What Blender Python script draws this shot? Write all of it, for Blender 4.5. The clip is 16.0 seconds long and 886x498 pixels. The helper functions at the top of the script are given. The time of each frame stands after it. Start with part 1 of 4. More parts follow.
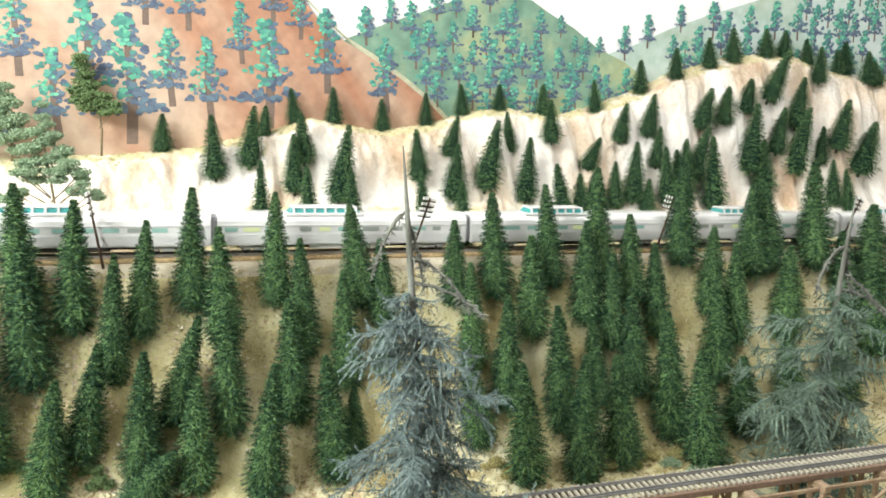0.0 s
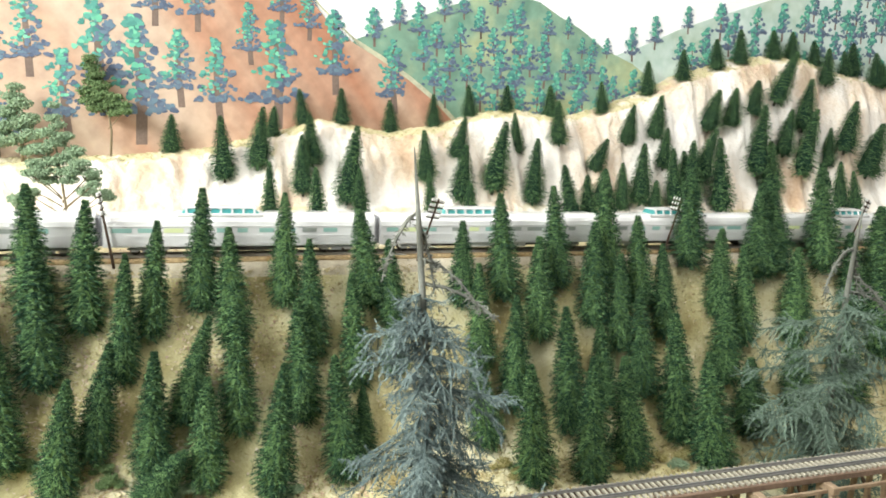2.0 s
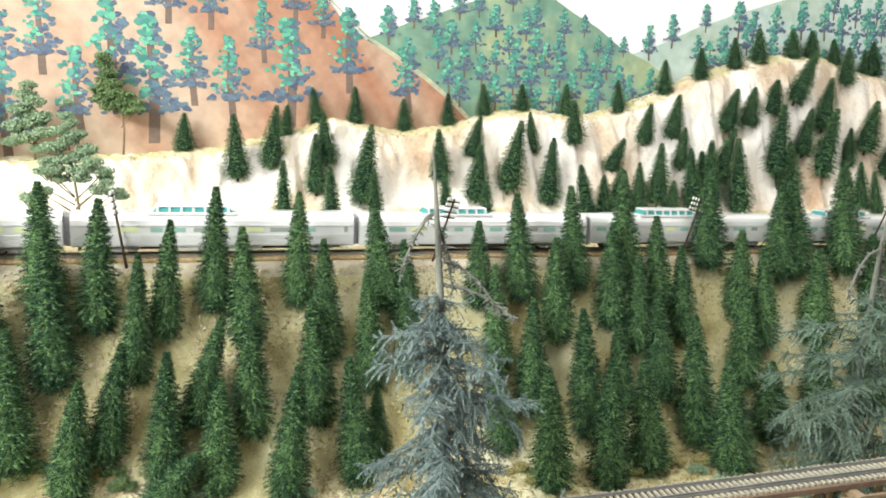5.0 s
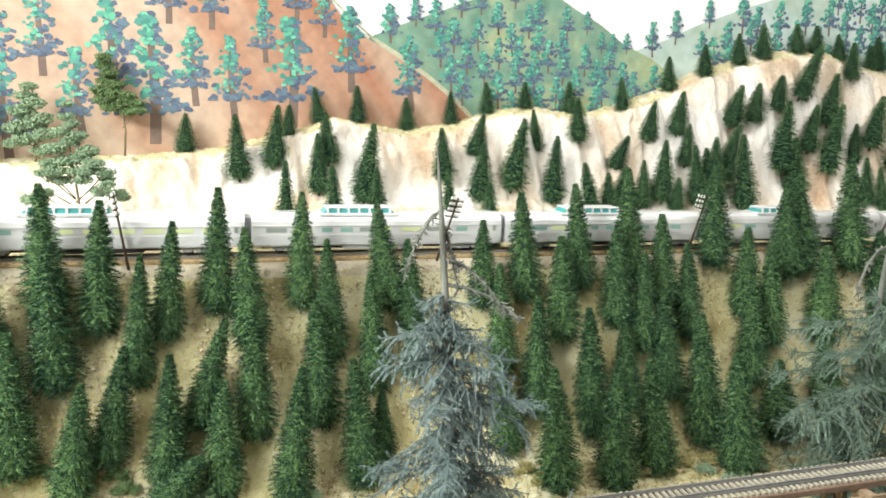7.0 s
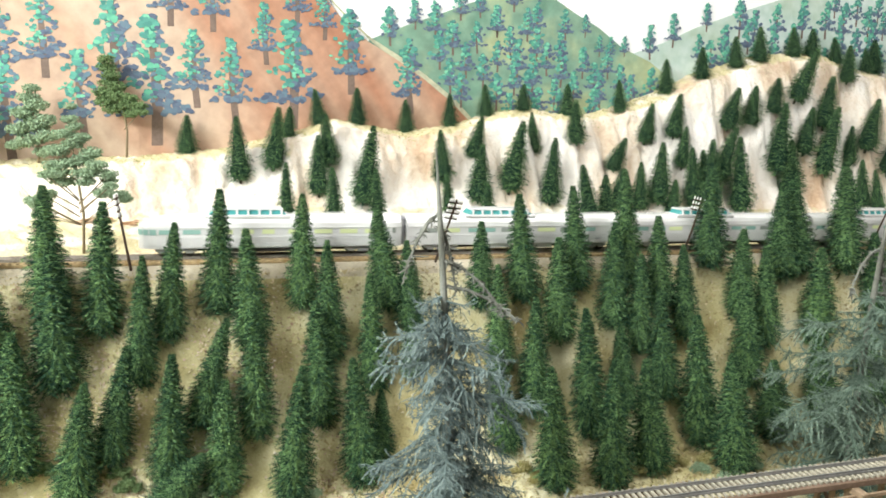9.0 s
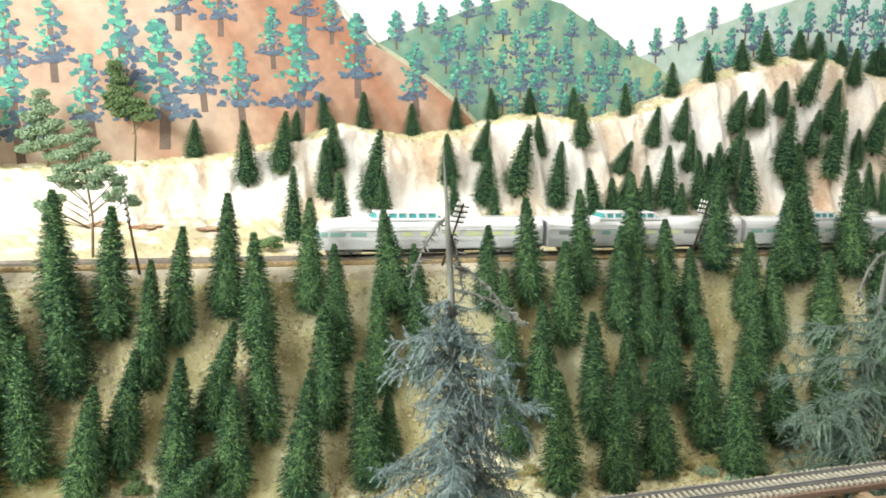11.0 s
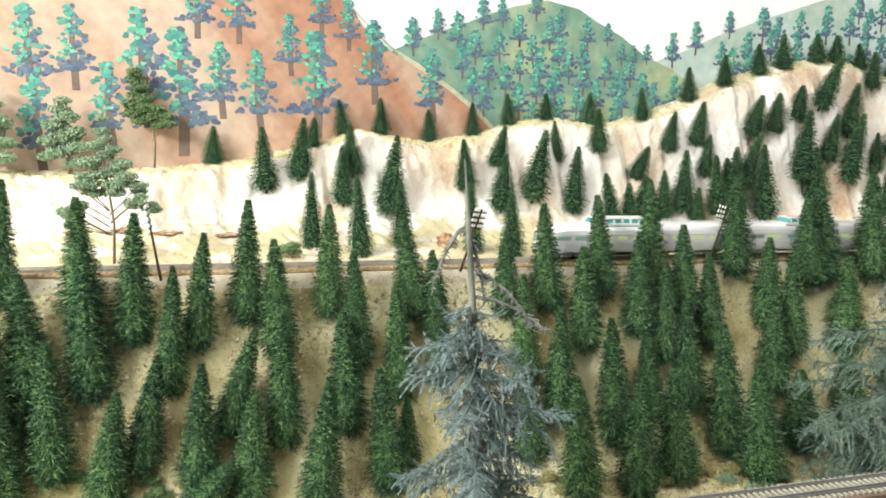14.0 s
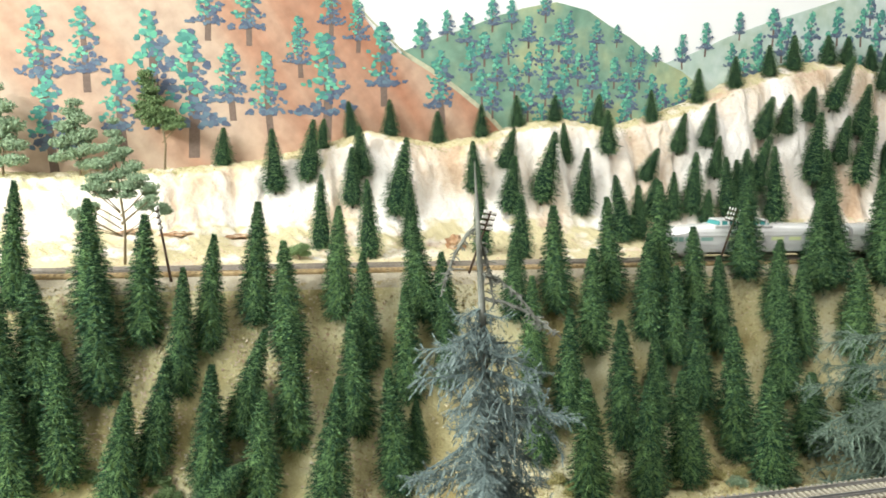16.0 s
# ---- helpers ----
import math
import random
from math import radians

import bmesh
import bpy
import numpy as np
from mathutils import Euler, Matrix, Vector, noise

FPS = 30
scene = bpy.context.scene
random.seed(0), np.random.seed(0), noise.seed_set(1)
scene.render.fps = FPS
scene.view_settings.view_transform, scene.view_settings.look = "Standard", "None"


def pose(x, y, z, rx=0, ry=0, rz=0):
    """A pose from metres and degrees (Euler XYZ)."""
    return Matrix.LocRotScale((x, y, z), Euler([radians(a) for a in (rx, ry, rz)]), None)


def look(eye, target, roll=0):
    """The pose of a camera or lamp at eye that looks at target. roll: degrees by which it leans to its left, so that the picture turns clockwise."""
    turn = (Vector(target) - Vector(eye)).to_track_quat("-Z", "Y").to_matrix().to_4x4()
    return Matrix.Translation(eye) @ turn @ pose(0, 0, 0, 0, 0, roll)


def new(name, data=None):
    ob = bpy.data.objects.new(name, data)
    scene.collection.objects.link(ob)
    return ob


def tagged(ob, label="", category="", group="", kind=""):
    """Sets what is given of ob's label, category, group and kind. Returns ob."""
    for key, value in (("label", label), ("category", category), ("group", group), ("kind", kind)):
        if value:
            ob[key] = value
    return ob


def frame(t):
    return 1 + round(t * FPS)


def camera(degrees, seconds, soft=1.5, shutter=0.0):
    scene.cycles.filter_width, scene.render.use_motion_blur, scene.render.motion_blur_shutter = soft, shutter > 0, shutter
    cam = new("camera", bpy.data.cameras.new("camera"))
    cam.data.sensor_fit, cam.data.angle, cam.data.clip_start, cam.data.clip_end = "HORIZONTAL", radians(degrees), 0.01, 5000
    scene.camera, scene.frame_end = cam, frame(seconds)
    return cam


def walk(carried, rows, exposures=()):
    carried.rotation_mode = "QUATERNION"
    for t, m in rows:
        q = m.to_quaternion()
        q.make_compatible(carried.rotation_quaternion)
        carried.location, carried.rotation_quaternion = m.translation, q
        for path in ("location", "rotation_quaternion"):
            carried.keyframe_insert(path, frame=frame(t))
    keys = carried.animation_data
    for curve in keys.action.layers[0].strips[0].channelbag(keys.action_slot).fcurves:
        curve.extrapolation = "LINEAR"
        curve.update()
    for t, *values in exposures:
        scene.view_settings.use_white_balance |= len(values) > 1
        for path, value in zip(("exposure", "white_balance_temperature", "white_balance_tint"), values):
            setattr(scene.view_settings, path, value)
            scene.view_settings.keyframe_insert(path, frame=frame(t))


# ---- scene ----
cam = camera(61.8, 16.0, soft=1.7, shutter=0.5)
PATH = [
    (0, pose(0.0152, -0.0080, 0.1553, 78.99, -0.15, -1.05)),
    (0.5, pose(0.0148, -0.0067, 0.1552, 79.05, -0.04, -1.02)),
    (1, pose(0.0127, -0.0079, 0.1543, 79.09, -0.43, -0.86)),
    (1.5, pose(0.0121, -0.0099, 0.1553, 79.04, -0.63, -0.75)),
    (2, pose(0.0093, -0.0101, 0.1558, 79.05, -0.24, -0.76)),
    (2.5, pose(0.0088, -0.0100, 0.1560, 79.13, -0.32, -0.55)),
    (3, pose(0.0067, -0.0091, 0.1553, 79.16, -0.34, -0.33)),
    (3.5, pose(0.0077, -0.0083, 0.1569, 79.15, -0.50, -0.06)),
    (4, pose(0.0051, -0.0056, 0.1554, 79.14, -0.40, -0.07)),
    (6.5, pose(0.0002, 0.0102, 0.1520, 79.06, -0.08, 0.09)),
    (7, pose(-0.0003, 0.0092, 0.1519, 79.05, 0.12, 0.06)),
    (7.5, pose(0.0001, 0.0064, 0.1524, 79.04, 0.16, -0.08)),
    (8, pose(-0.0001, 0.0041, 0.1548, 79.01, 0.09, -0.06)),
    (8.5, pose(0.0008, 0.0016, 0.1559, 79.01, -0.13, 0.01)),
    (9, pose(0.0000, 0.0000, 0.1560, 79.00, 0.00, 0.00)),
    (11.5, pose(-0.0036, -0.0028, 0.1583, 79.29, 0.09, 0.49)),
    (12, pose(-0.0059, -0.0038, 0.1591, 79.39, 0.13, 0.61)),
    (12.5, pose(-0.0065, -0.0037, 0.1593, 79.48, 0.26, 0.72)),
    (13, pose(-0.0074, -0.0044, 0.1597, 79.55, 0.13, 0.90)),
    (13.5, pose(-0.0077, -0.0047, 0.1606, 79.48, 0.12, 1.11)),
    (14, pose(-0.0099, -0.0028, 0.1600, 79.51, 0.33, 1.24)),
    (14.5, pose(-0.0107, -0.0029, 0.1600, 79.52, 0.38, 1.33)),
    (15, pose(-0.0119, -0.0040, 0.1603, 79.57, 0.43, 1.50)),
    (15.5, pose(-0.0122, -0.0039, 0.1596, 79.64, 0.42, 1.68)),
    (16, pose(-0.0111, -0.0033, 0.1608, 79.60, 0.34, 1.86)),
]
walk(cam, PATH, [(0, 0.0), (11.5, 0.0), (14, -0.05), (16, -0.12)])

# ---- light: ceiling lamps of the exhibition room over the layout ----
world = bpy.data.worlds.new("room_air")
world.use_nodes = True
world.node_tree.nodes["Background"].inputs[0].default_value = (1.0, 0.98, 0.95, 1)
world.node_tree.nodes["Background"].inputs[1].default_value = 0.35
scene.world = world
scene.view_settings.exposure = 0.0


def area_lamp(name, eye, target, sx, sy, watts, colour):
    lamp = bpy.data.lights.new(name, "AREA")
    lamp.shape, lamp.size, lamp.size_y, lamp.energy, lamp.color = "RECTANGLE", sx, sy, watts, colour
    ob = new(name, lamp)
    ob.matrix_world = look(eye, target)
    return ob


area_lamp("ceiling_lamp_west", (-0.45, 0.25, 1.25), (-0.2, 0.95, 0.0), 1.2, 0.25, 5.5, (1, 0.99, 0.96))
area_lamp("ceiling_lamp_east", (0.9, 0.45, 1.3), (0.8, 1.2, 0.0), 1.2, 0.25, 14.5, (1, 0.99, 0.96))
area_lamp("ceiling_lamp_aisle", (-1.2, -0.32, 0.88), (-0.4, 0.62, -0.2), 1.2, 0.35, 60, (0.97, 1, 0.95))


# ---- materials ----
def material(name, rough=0.8, metal=0.0):
    m = bpy.data.materials.new(name)
    m.use_nodes = True
    b = m.node_tree.nodes["Principled BSDF"]
    b.inputs["Roughness"].default_value, b.inputs["Metallic"].default_value = rough, metal
    return m, m.node_tree, b


def ramp_of(tree, stops, source):
    r = tree.nodes.new("ShaderNodeValToRGB")
    while len(r.color_ramp.elements) < len(stops):
        r.color_ramp.elements.new(0.5)
    for e, (p, c) in zip(r.color_ramp.elements, stops):
        e.position, e.color = p, (*c, 1)
    tree.links.new(source, r.inputs[0])
    return r


def mottled(name, stops, scale, rough=0.85, metal=0.0, bump=0.0, bump_scale=0.0, stretch=(1, 1, 1), turn=0.0, detail=6, spec=0.3):
    """A surface whose colour runs through the stops by noise, with fine relief."""
    m, tree, b = material(name, rough, metal)
    co = tree.nodes.new("ShaderNodeTexCoord")
    mp = tree.nodes.new("ShaderNodeMapping")
    mp.inputs["Scale"].default_value = stretch
    if turn:
        mp.vector_type = "TEXTURE"
    mp.inputs["Rotation"].default_value = (0, turn, 0)
    tree.links.new(co.outputs["Object"], mp.inputs[0])
    n = tree.nodes.new("ShaderNodeTexNoise")
    n.inputs["Scale"].default_value, n.inputs["Detail"].default_value = scale, detail
    tree.links.new(mp.outputs[0], n.inputs["Vector"])
    r = ramp_of(tree, stops, n.outputs["Fac"])
    fine = tree.nodes.new("ShaderNodeTexNoise")
    fine.inputs["Scale"].default_value, fine.inputs["Detail"].default_value = bump_scale or scale * 6, 4
    tree.links.new(co.outputs["Object"], fine.inputs["Vector"])
    mix = tree.nodes.new("ShaderNodeMixRGB")
    mix.blend_type, mix.inputs[0].default_value = "OVERLAY", 0.35
    tree.links.new(r.outputs[0], mix.inputs[1])
    tree.links.new(fine.outputs["Fac"], mix.inputs[2])
    tree.links.new(mix.outputs[0], b.inputs["Base Color"])
    b.inputs["Specular IOR Level"].default_value = spec
    if bump:
        bp = tree.nodes.new("ShaderNodeBump")
        bp.inputs["Strength"].default_value, bp.inputs["Distance"].default_value = 1.0, bump
        tree.links.new(fine.outputs["Fac"], bp.inputs["Height"])
        tree.links.new(bp.outputs[0], b.inputs["Normal"])
    return m


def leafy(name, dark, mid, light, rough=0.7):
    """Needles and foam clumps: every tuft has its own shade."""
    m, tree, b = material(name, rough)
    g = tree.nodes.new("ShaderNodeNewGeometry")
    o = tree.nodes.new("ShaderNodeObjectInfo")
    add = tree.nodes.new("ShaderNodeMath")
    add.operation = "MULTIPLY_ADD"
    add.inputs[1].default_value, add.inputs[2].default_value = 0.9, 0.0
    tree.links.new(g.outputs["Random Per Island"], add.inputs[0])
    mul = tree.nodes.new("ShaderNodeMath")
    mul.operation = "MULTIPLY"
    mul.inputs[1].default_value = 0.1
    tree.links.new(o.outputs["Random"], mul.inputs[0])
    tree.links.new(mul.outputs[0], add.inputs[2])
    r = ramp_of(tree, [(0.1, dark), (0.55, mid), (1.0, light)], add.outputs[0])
    tree.links.new(r.outputs[0], b.inputs["Base Color"])
    b.inputs["Specular IOR Level"].default_value = 0.12
    return m


def plain(name, colour, rough=0.6, metal=0.0, vary=0.12, scale=60):
    lo = tuple(c * (1 - vary) for c in colour)
    hi = tuple(min(1, c * (1 + vary)) for c in colour)
    return mottled(name, [(0.3, lo), (0.7, hi)], scale, rough, metal)


ORIGIN, TURN = (-0.334, 0.779), radians(18.2)
ALONG, ACROSS = (math.cos(TURN), math.sin(TURN)), (-math.sin(TURN), math.cos(TURN))
GRADE = -0.045
FRONT_B = [-0.62, -0.4, -0.2, -0.13, -0.11, -0.095, -0.05, -0.032, -0.022, 0.02]
FRONT_Z = [-0.38, -0.33, -0.255, -0.235, -0.215, -0.178, -0.056, -0.020, -0.0115, -0.0095]
HILL_B = [0.02, 0.1, 0.14, 0.16, 0.175, 0.195, 0.215, 0.24]
HILL_S = [0.0, 0.03, 0.12, 0.24, 0.45, 0.77, 0.95, 1.0]
RIDGE_A = [-1.2, -0.16, 0.0, 0.11, 0.217, 0.265, 0.34, 0.365, 0.45, 0.52, 0.58, 0.66, 0.75, 0.82, 0.885, 0.96, 1.02, 1.09, 1.15, 1.23, 1.4, 3.2]
RIDGE_Z = [0.08, 0.082, 0.091, 0.104, 0.134, 0.151, 0.14, 0.136, 0.15, 0.172, 0.179, 0.169, 0.195, 0.221, 0.252, 0.275, 0.292, 0.299, 0.3, 0.28, 0.27, 0.2]


def ripple(a, b):
    """Gentle unevenness of the ground, about -1 to 1."""
    return (np.sin(23 * a + 9 * b + 1.3) + np.sin(41 * a - 17 * b + 0.4) + 0.7 * np.sin(67 * a + 31 * b + 2.1) + 0.5 * np.sin(113 * a - 23 * b)) / 3.2


def height(a, b):
    """Height of the modelled ground at a along the railway line and b across it."""
    a, b = np.asarray(a, float), np.asarray(b, float)
    near = np.clip((-b - 0.03) / 0.03, 0, 1)
    front = np.interp(b + 0.007 * near * ripple(a, b), FRONT_B, FRONT_Z)
    ridge = np.interp(a, RIDGE_A, RIDGE_Z)
    far = np.clip((b - 0.04) / 0.06, 0, 1) * np.clip((0.25 - b) / 0.03, 0, 1)
    gully = 0.009 * ripple(a * 1.3, b * 0.3) + 0.006 * np.abs(np.sin(38 * a + 6 * np.sin(9 * a))) - 0.003
    set_back = 0.012 * np.clip((a - 0.9) / 0.15, 0, 1)
    hill = ridge * np.interp(b - set_back + far * gully, HILL_B, HILL_S)
    return GRADE * a + np.where(b < 0.02, front, hill - 0.004 - 0.0055 * np.clip((0.1 - b) / 0.07, 0, 1))


def spot(a, b, z=None):
    """World place of a point given along and across the line."""
    x = ORIGIN[0] + a * ALONG[0] + b * ACROSS[0]
    y = ORIGIN[1] + a * ALONG[1] + b * ACROSS[1]
    return (x, y, float(height(a, b)) if z is None else z)
PLASTER = mottled("cream_plaster_rock", [(0.30, (0.55, 0.39, 0.27)), (0.39, (0.71, 0.58, 0.45)), (0.48, (0.81, 0.73, 0.64)), (0.60, (0.87, 0.83, 0.78))], 13, 0.9, 0, 0.0025, 160, (1, 1, 0.4))


def scatter_on_flats(m, colour):
    """Straw and moss scatter lies where the rock is flat enough to hold it."""
    tree = m.node_tree
    b = tree.nodes["Principled BSDF"]
    was = b.inputs["Base Color"].links[0].from_socket
    g = tree.nodes.new("ShaderNodeNewGeometry")
    sep = tree.nodes.new("ShaderNodeSeparateXYZ")
    tree.links.new(g.outputs["Normal"], sep.inputs[0])
    co = tree.nodes.new("ShaderNodeTexCoord")
    n = tree.nodes.new("ShaderNodeTexNoise")
    n.inputs["Scale"].default_value, n.inputs["Detail"].default_value = 22, 5
    tree.links.new(co.outputs["Object"], n.inputs["Vector"])
    mul = tree.nodes.new("ShaderNodeMath")
    mul.operation = "MULTIPLY"
    tree.links.new(sep.outputs[2], mul.inputs[0])
    tree.links.new(n.outputs["Fac"], mul.inputs[1])
    r = ramp_of(tree, [(0.35, (0, 0, 0)), (0.47, (1, 1, 1))], mul.outputs[0])
    mix = tree.nodes.new("ShaderNodeMixRGB")
    tree.links.new(r.outputs[0], mix.inputs[0])
    tree.links.new(was, mix.inputs[1])
    mix.inputs[2].default_value = (*colour, 1)
    tree.links.new(mix.outputs[0], b.inputs["Base Color"])


scatter_on_flats(PLASTER, (0.62, 0.55, 0.34))
ROCK = mottled("brown_rock", [(0.3, (0.24, 0.12, 0.06)), (0.5, (0.46, 0.28, 0.16)), (0.7, (0.74, 0.60, 0.46))], 60, 0.9, 0, 0.003, 200)

STRAW = mottled("straw_scatter_ground", [(0.28, (0.33, 0.27, 0.12)), (0.40, (0.51, 0.455, 0.235)), (0.53, (0.63, 0.58, 0.34)), (0.68, (0.76, 0.72, 0.51))], 16, 0.95, 0, 0.0012, 420)
BED = mottled("ochre_ballast", [(0.35, (0.36, 0.25, 0.12)), (0.6, (0.56, 0.42, 0.24))], 90, 0.95, 0, 0.0008, 900)
BALLAST = mottled("pale_ballast", [(0.35, (0.46, 0.40, 0.29)), (0.6, (0.61, 0.55, 0.43))], 40, 0.95, 0, 0.0008, 900)
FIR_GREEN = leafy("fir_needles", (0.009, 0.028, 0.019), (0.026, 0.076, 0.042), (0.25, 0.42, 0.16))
FIR_BARK = plain("fir_wire_trunk", (0.05, 0.045, 0.03), 0.9)
SPRUCE_GREY = leafy("grey_green_spruce", (0.10, 0.14, 0.14), (0.155, 0.205, 0.20), (0.24, 0.30, 0.29), 0.95)
SPRUCE_GREEN = leafy("dull_green_spruce", (0.085, 0.13, 0.10), (0.145, 0.205, 0.16), (0.22, 0.29, 0.23), 0.95)
DEAD_WOOD = mottled("weathered_grey_wood", [(0.35, (0.13, 0.135, 0.115)), (0.65, (0.27, 0.28, 0.25))], 120, 0.9, 0, 0.0006, 400, (1, 1, 0.2))
PINE_FOAM = leafy("pine_foam", (0.24, 0.33, 0.215), (0.29, 0.40, 0.26), (0.34, 0.45, 0.30), 0.95)
BUSH_FOAM = leafy("bush_foam", (0.11, 0.17, 0.075), (0.17, 0.26, 0.115), (0.25, 0.35, 0.17), 0.95)
PINE_BARK = plain("pine_bark", (0.24, 0.19, 0.12), 0.9)
SKY_PAINT = plain("white_sky_paint", (0.93, 0.94, 0.94), 0.7, 0, 0.01, 3)
RED_HILL = mottled("red_earth_paint", [(0.22, (0.36, 0.15, 0.09)), (0.36, (0.44, 0.215, 0.135)), (0.50, (0.52, 0.335, 0.24)), (0.68, (0.58, 0.44, 0.34))], 11, 0.75, 0, 0, 60, (1, 1, 7), -0.6)


def grade_along(m, lo, hi, start, end):
    """Brush the paint from one end of the board to the other: shifts the ramp along x."""
    tree = m.node_tree
    noise_ = next(n for n in tree.nodes if n.bl_idname == "ShaderNodeTexNoise")
    r = next(n for n in tree.nodes if n.bl_idname == "ShaderNodeValToRGB")
    co = next(n for n in tree.nodes if n.bl_idname == "ShaderNodeTexCoord")
    sep = tree.nodes.new("ShaderNodeSeparateXYZ")
    tree.links.new(co.outputs["Object"], sep.inputs[0])
    mr = tree.nodes.new("ShaderNodeMapRange")
    mr.inputs[1].default_value, mr.inputs[2].default_value, mr.inputs[3].default_value, mr.inputs[4].default_value = start, end, lo, hi
    tree.links.new(sep.outputs[0], mr.inputs[0])
    add = tree.nodes.new("ShaderNodeMath")
    tree.links.new(noise_.outputs["Fac"], add.inputs[0])
    tree.links.new(mr.outputs[0], add.inputs[1])
    tree.links.new(add.outputs[0], r.inputs[0])


grade_along(RED_HILL, 0.12, -0.12, -0.1, 0.4)

GREEN_HILL = mottled("green_hill_paint", [(0.3, (0.13, 0.27, 0.20)), (0.46, (0.22, 0.36, 0.27)), (0.62, (0.41, 0.47, 0.28))], 13, 0.75, 0, 0, 60)
FAR_HILL = mottled("pale_green_hill_paint", [(0.32, (0.44, 0.53, 0.41)), (0.5, (0.50, 0.62, 0.56)), (0.68, (0.66, 0.74, 0.74))], 8, 0.75, 0, 0, 60)
DAB_GREEN = leafy("teal_paint_dabs", (0.07, 0.23, 0.21), (0.10, 0.30, 0.26), (0.14, 0.42, 0.34), 0.7)
DAB_MINT = leafy("mint_paint_dabs", (0.12, 0.40, 0.28), (0.16, 0.50, 0.34), (0.24, 0.62, 0.42), 0.7)
DAB_BLUE = leafy("slate_blue_paint_dabs", (0.10, 0.125, 0.19), (0.135, 0.175, 0.25), (0.16, 0.25, 0.31), 0.7)
EDGE_PAINT = plain("pale_olive_paint", (0.50, 0.50, 0.36), 0.75, 0, 0.25, 30)
DAB_TRUNK = plain("brown_grey_paint", (0.20, 0.145, 0.12), 0.75)
STEEL = mottled("fluted_stainless_steel", [(0.35, (0.84, 0.84, 0.84)), (0.65, (0.92, 0.92, 0.92))], 30, 0.27, 0.22, 0.0, 200, spec=0.6)
DARK_IRON = plain("dark_underframe", (0.05, 0.045, 0.04), 0.6)
SILVER = plain("silver_painted_truck", (0.55, 0.56, 0.58), 0.45, 0.4)
RAIL = plain("weathered_rail", (0.26, 0.255, 0.25), 0.5, 0.4)
RUST = plain("weathered_light_rail", (0.42, 0.39, 0.36), 0.5, 0.4)
TIE_DARK = plain("faded_sleeper", (0.44, 0.33, 0.19), 0.9)
TIE_PALE = plain("pale_wood_sleeper", (0.36, 0.335, 0.27), 0.85, 0, 0.25, 200)
TIMBER = mottled("brown_trestle_timber", [(0.3, (0.13, 0.085, 0.06)), (0.7, (0.24, 0.165, 0.12))], 40, 0.8, 0, 0.0006, 300, (0.3, 1, 1))
TIMBER_PALE = mottled("tan_trestle_timber", [(0.3, (0.25, 0.17, 0.11)), (0.7, (0.37, 0.28, 0.19))], 60, 0.8, 0, 0.0004, 300)
POLE_WOOD = plain("dark_pole_wood", (0.07, 0.045, 0.03), 0.85)
INSULATOR = plain("white_insulator", (0.8, 0.8, 0.78), 0.3)
ROOM_PAINT = plain("room_wall_paint", (0.75, 0.73, 0.7), 0.8, 0, 0.03, 2)
ROOM_FLOOR = plain("grey_carpet", (0.2, 0.2, 0.21), 0.95)


def glass(name, colour, glow=0.0, tint=(0.7, 0.9, 0.3)):
    m, tree, b = material(name, 0.12)
    b.inputs["Base Color"].default_value = (*colour, 1)
    b.inputs["Specular IOR Level"].default_value = 0.6
    if glow:
        b.inputs["Emission Color"].default_value = (*tint, 1)
        b.inputs["Emission Strength"].default_value = glow
    return m


PANE = glass("teal_window_glass", (0.30, 0.50, 0.45))
PANE_DARK = glass("grey_window_glass", (0.34, 0.37, 0.34))
PANE_LIT = glass("lit_window_glass", (0.45, 0.5, 0.28), 0.30, (0.82, 0.90, 0.48))
DOME_GLASS = glass("dome_glass", (0.08, 0.34, 0.34))


# ---- mesh helpers ----
def mesh_of(name, bm, mat, smooth=False):
    me = bpy.data.meshes.new(name)
    bm.normal_update()
    bm.to_mesh(me)
    bm.free()
    me.materials.append(mat)
    if smooth:
        me.polygons.foreach_set("use_smooth", [True] * len(me.polygons))
    return me


def part(name, bm, mat, parent, label="", smooth=False):
    me = bm if isinstance(bm, bpy.types.Mesh) else mesh_of(name, bm, mat, smooth)
    ob = new(name, me)
    ob.parent = parent
    if label:
        ob["label"] = label
    return ob


def thing(name, label, category, m=None, group="", kind=""):
    ob = new(name)
    ob.empty_display_size = 0.02
    if m is not None:
        ob.matrix_world = m
    return tagged(ob, label, category, group, kind)


def single(name, bm, mat, label, category, m=None, group="", kind="", smooth=False):
    ob = new(name, mesh_of(name, bm, mat, smooth))
    if m is not None:
        ob.matrix_world = m
    return tagged(ob, label, category, group, kind)


def box(bm, x0, x1, y0, y1, z0, z1, m=None, bevel=0.0):
    vs = [bm.verts.new(m @ Vector(p) if m else p) for p in ((x0, y0, z0), (x1, y0, z0), (x1, y1, z0), (x0, y1, z0), (x0, y0, z1), (x1, y0, z1), (x1, y1, z1), (x0, y1, z1))]
    fs = [bm.faces.new([vs[i] for i in f]) for f in ((3, 2, 1, 0), (4, 5, 6, 7), (0, 1, 5, 4), (1, 2, 6, 5), (2, 3, 7, 6), (3, 0, 4, 7))]
    if bevel:
        bmesh.ops.bevel(bm, geom=list({e for f in fs for e in f.edges}), offset=bevel, segments=1, affect="EDGES")
    return bm


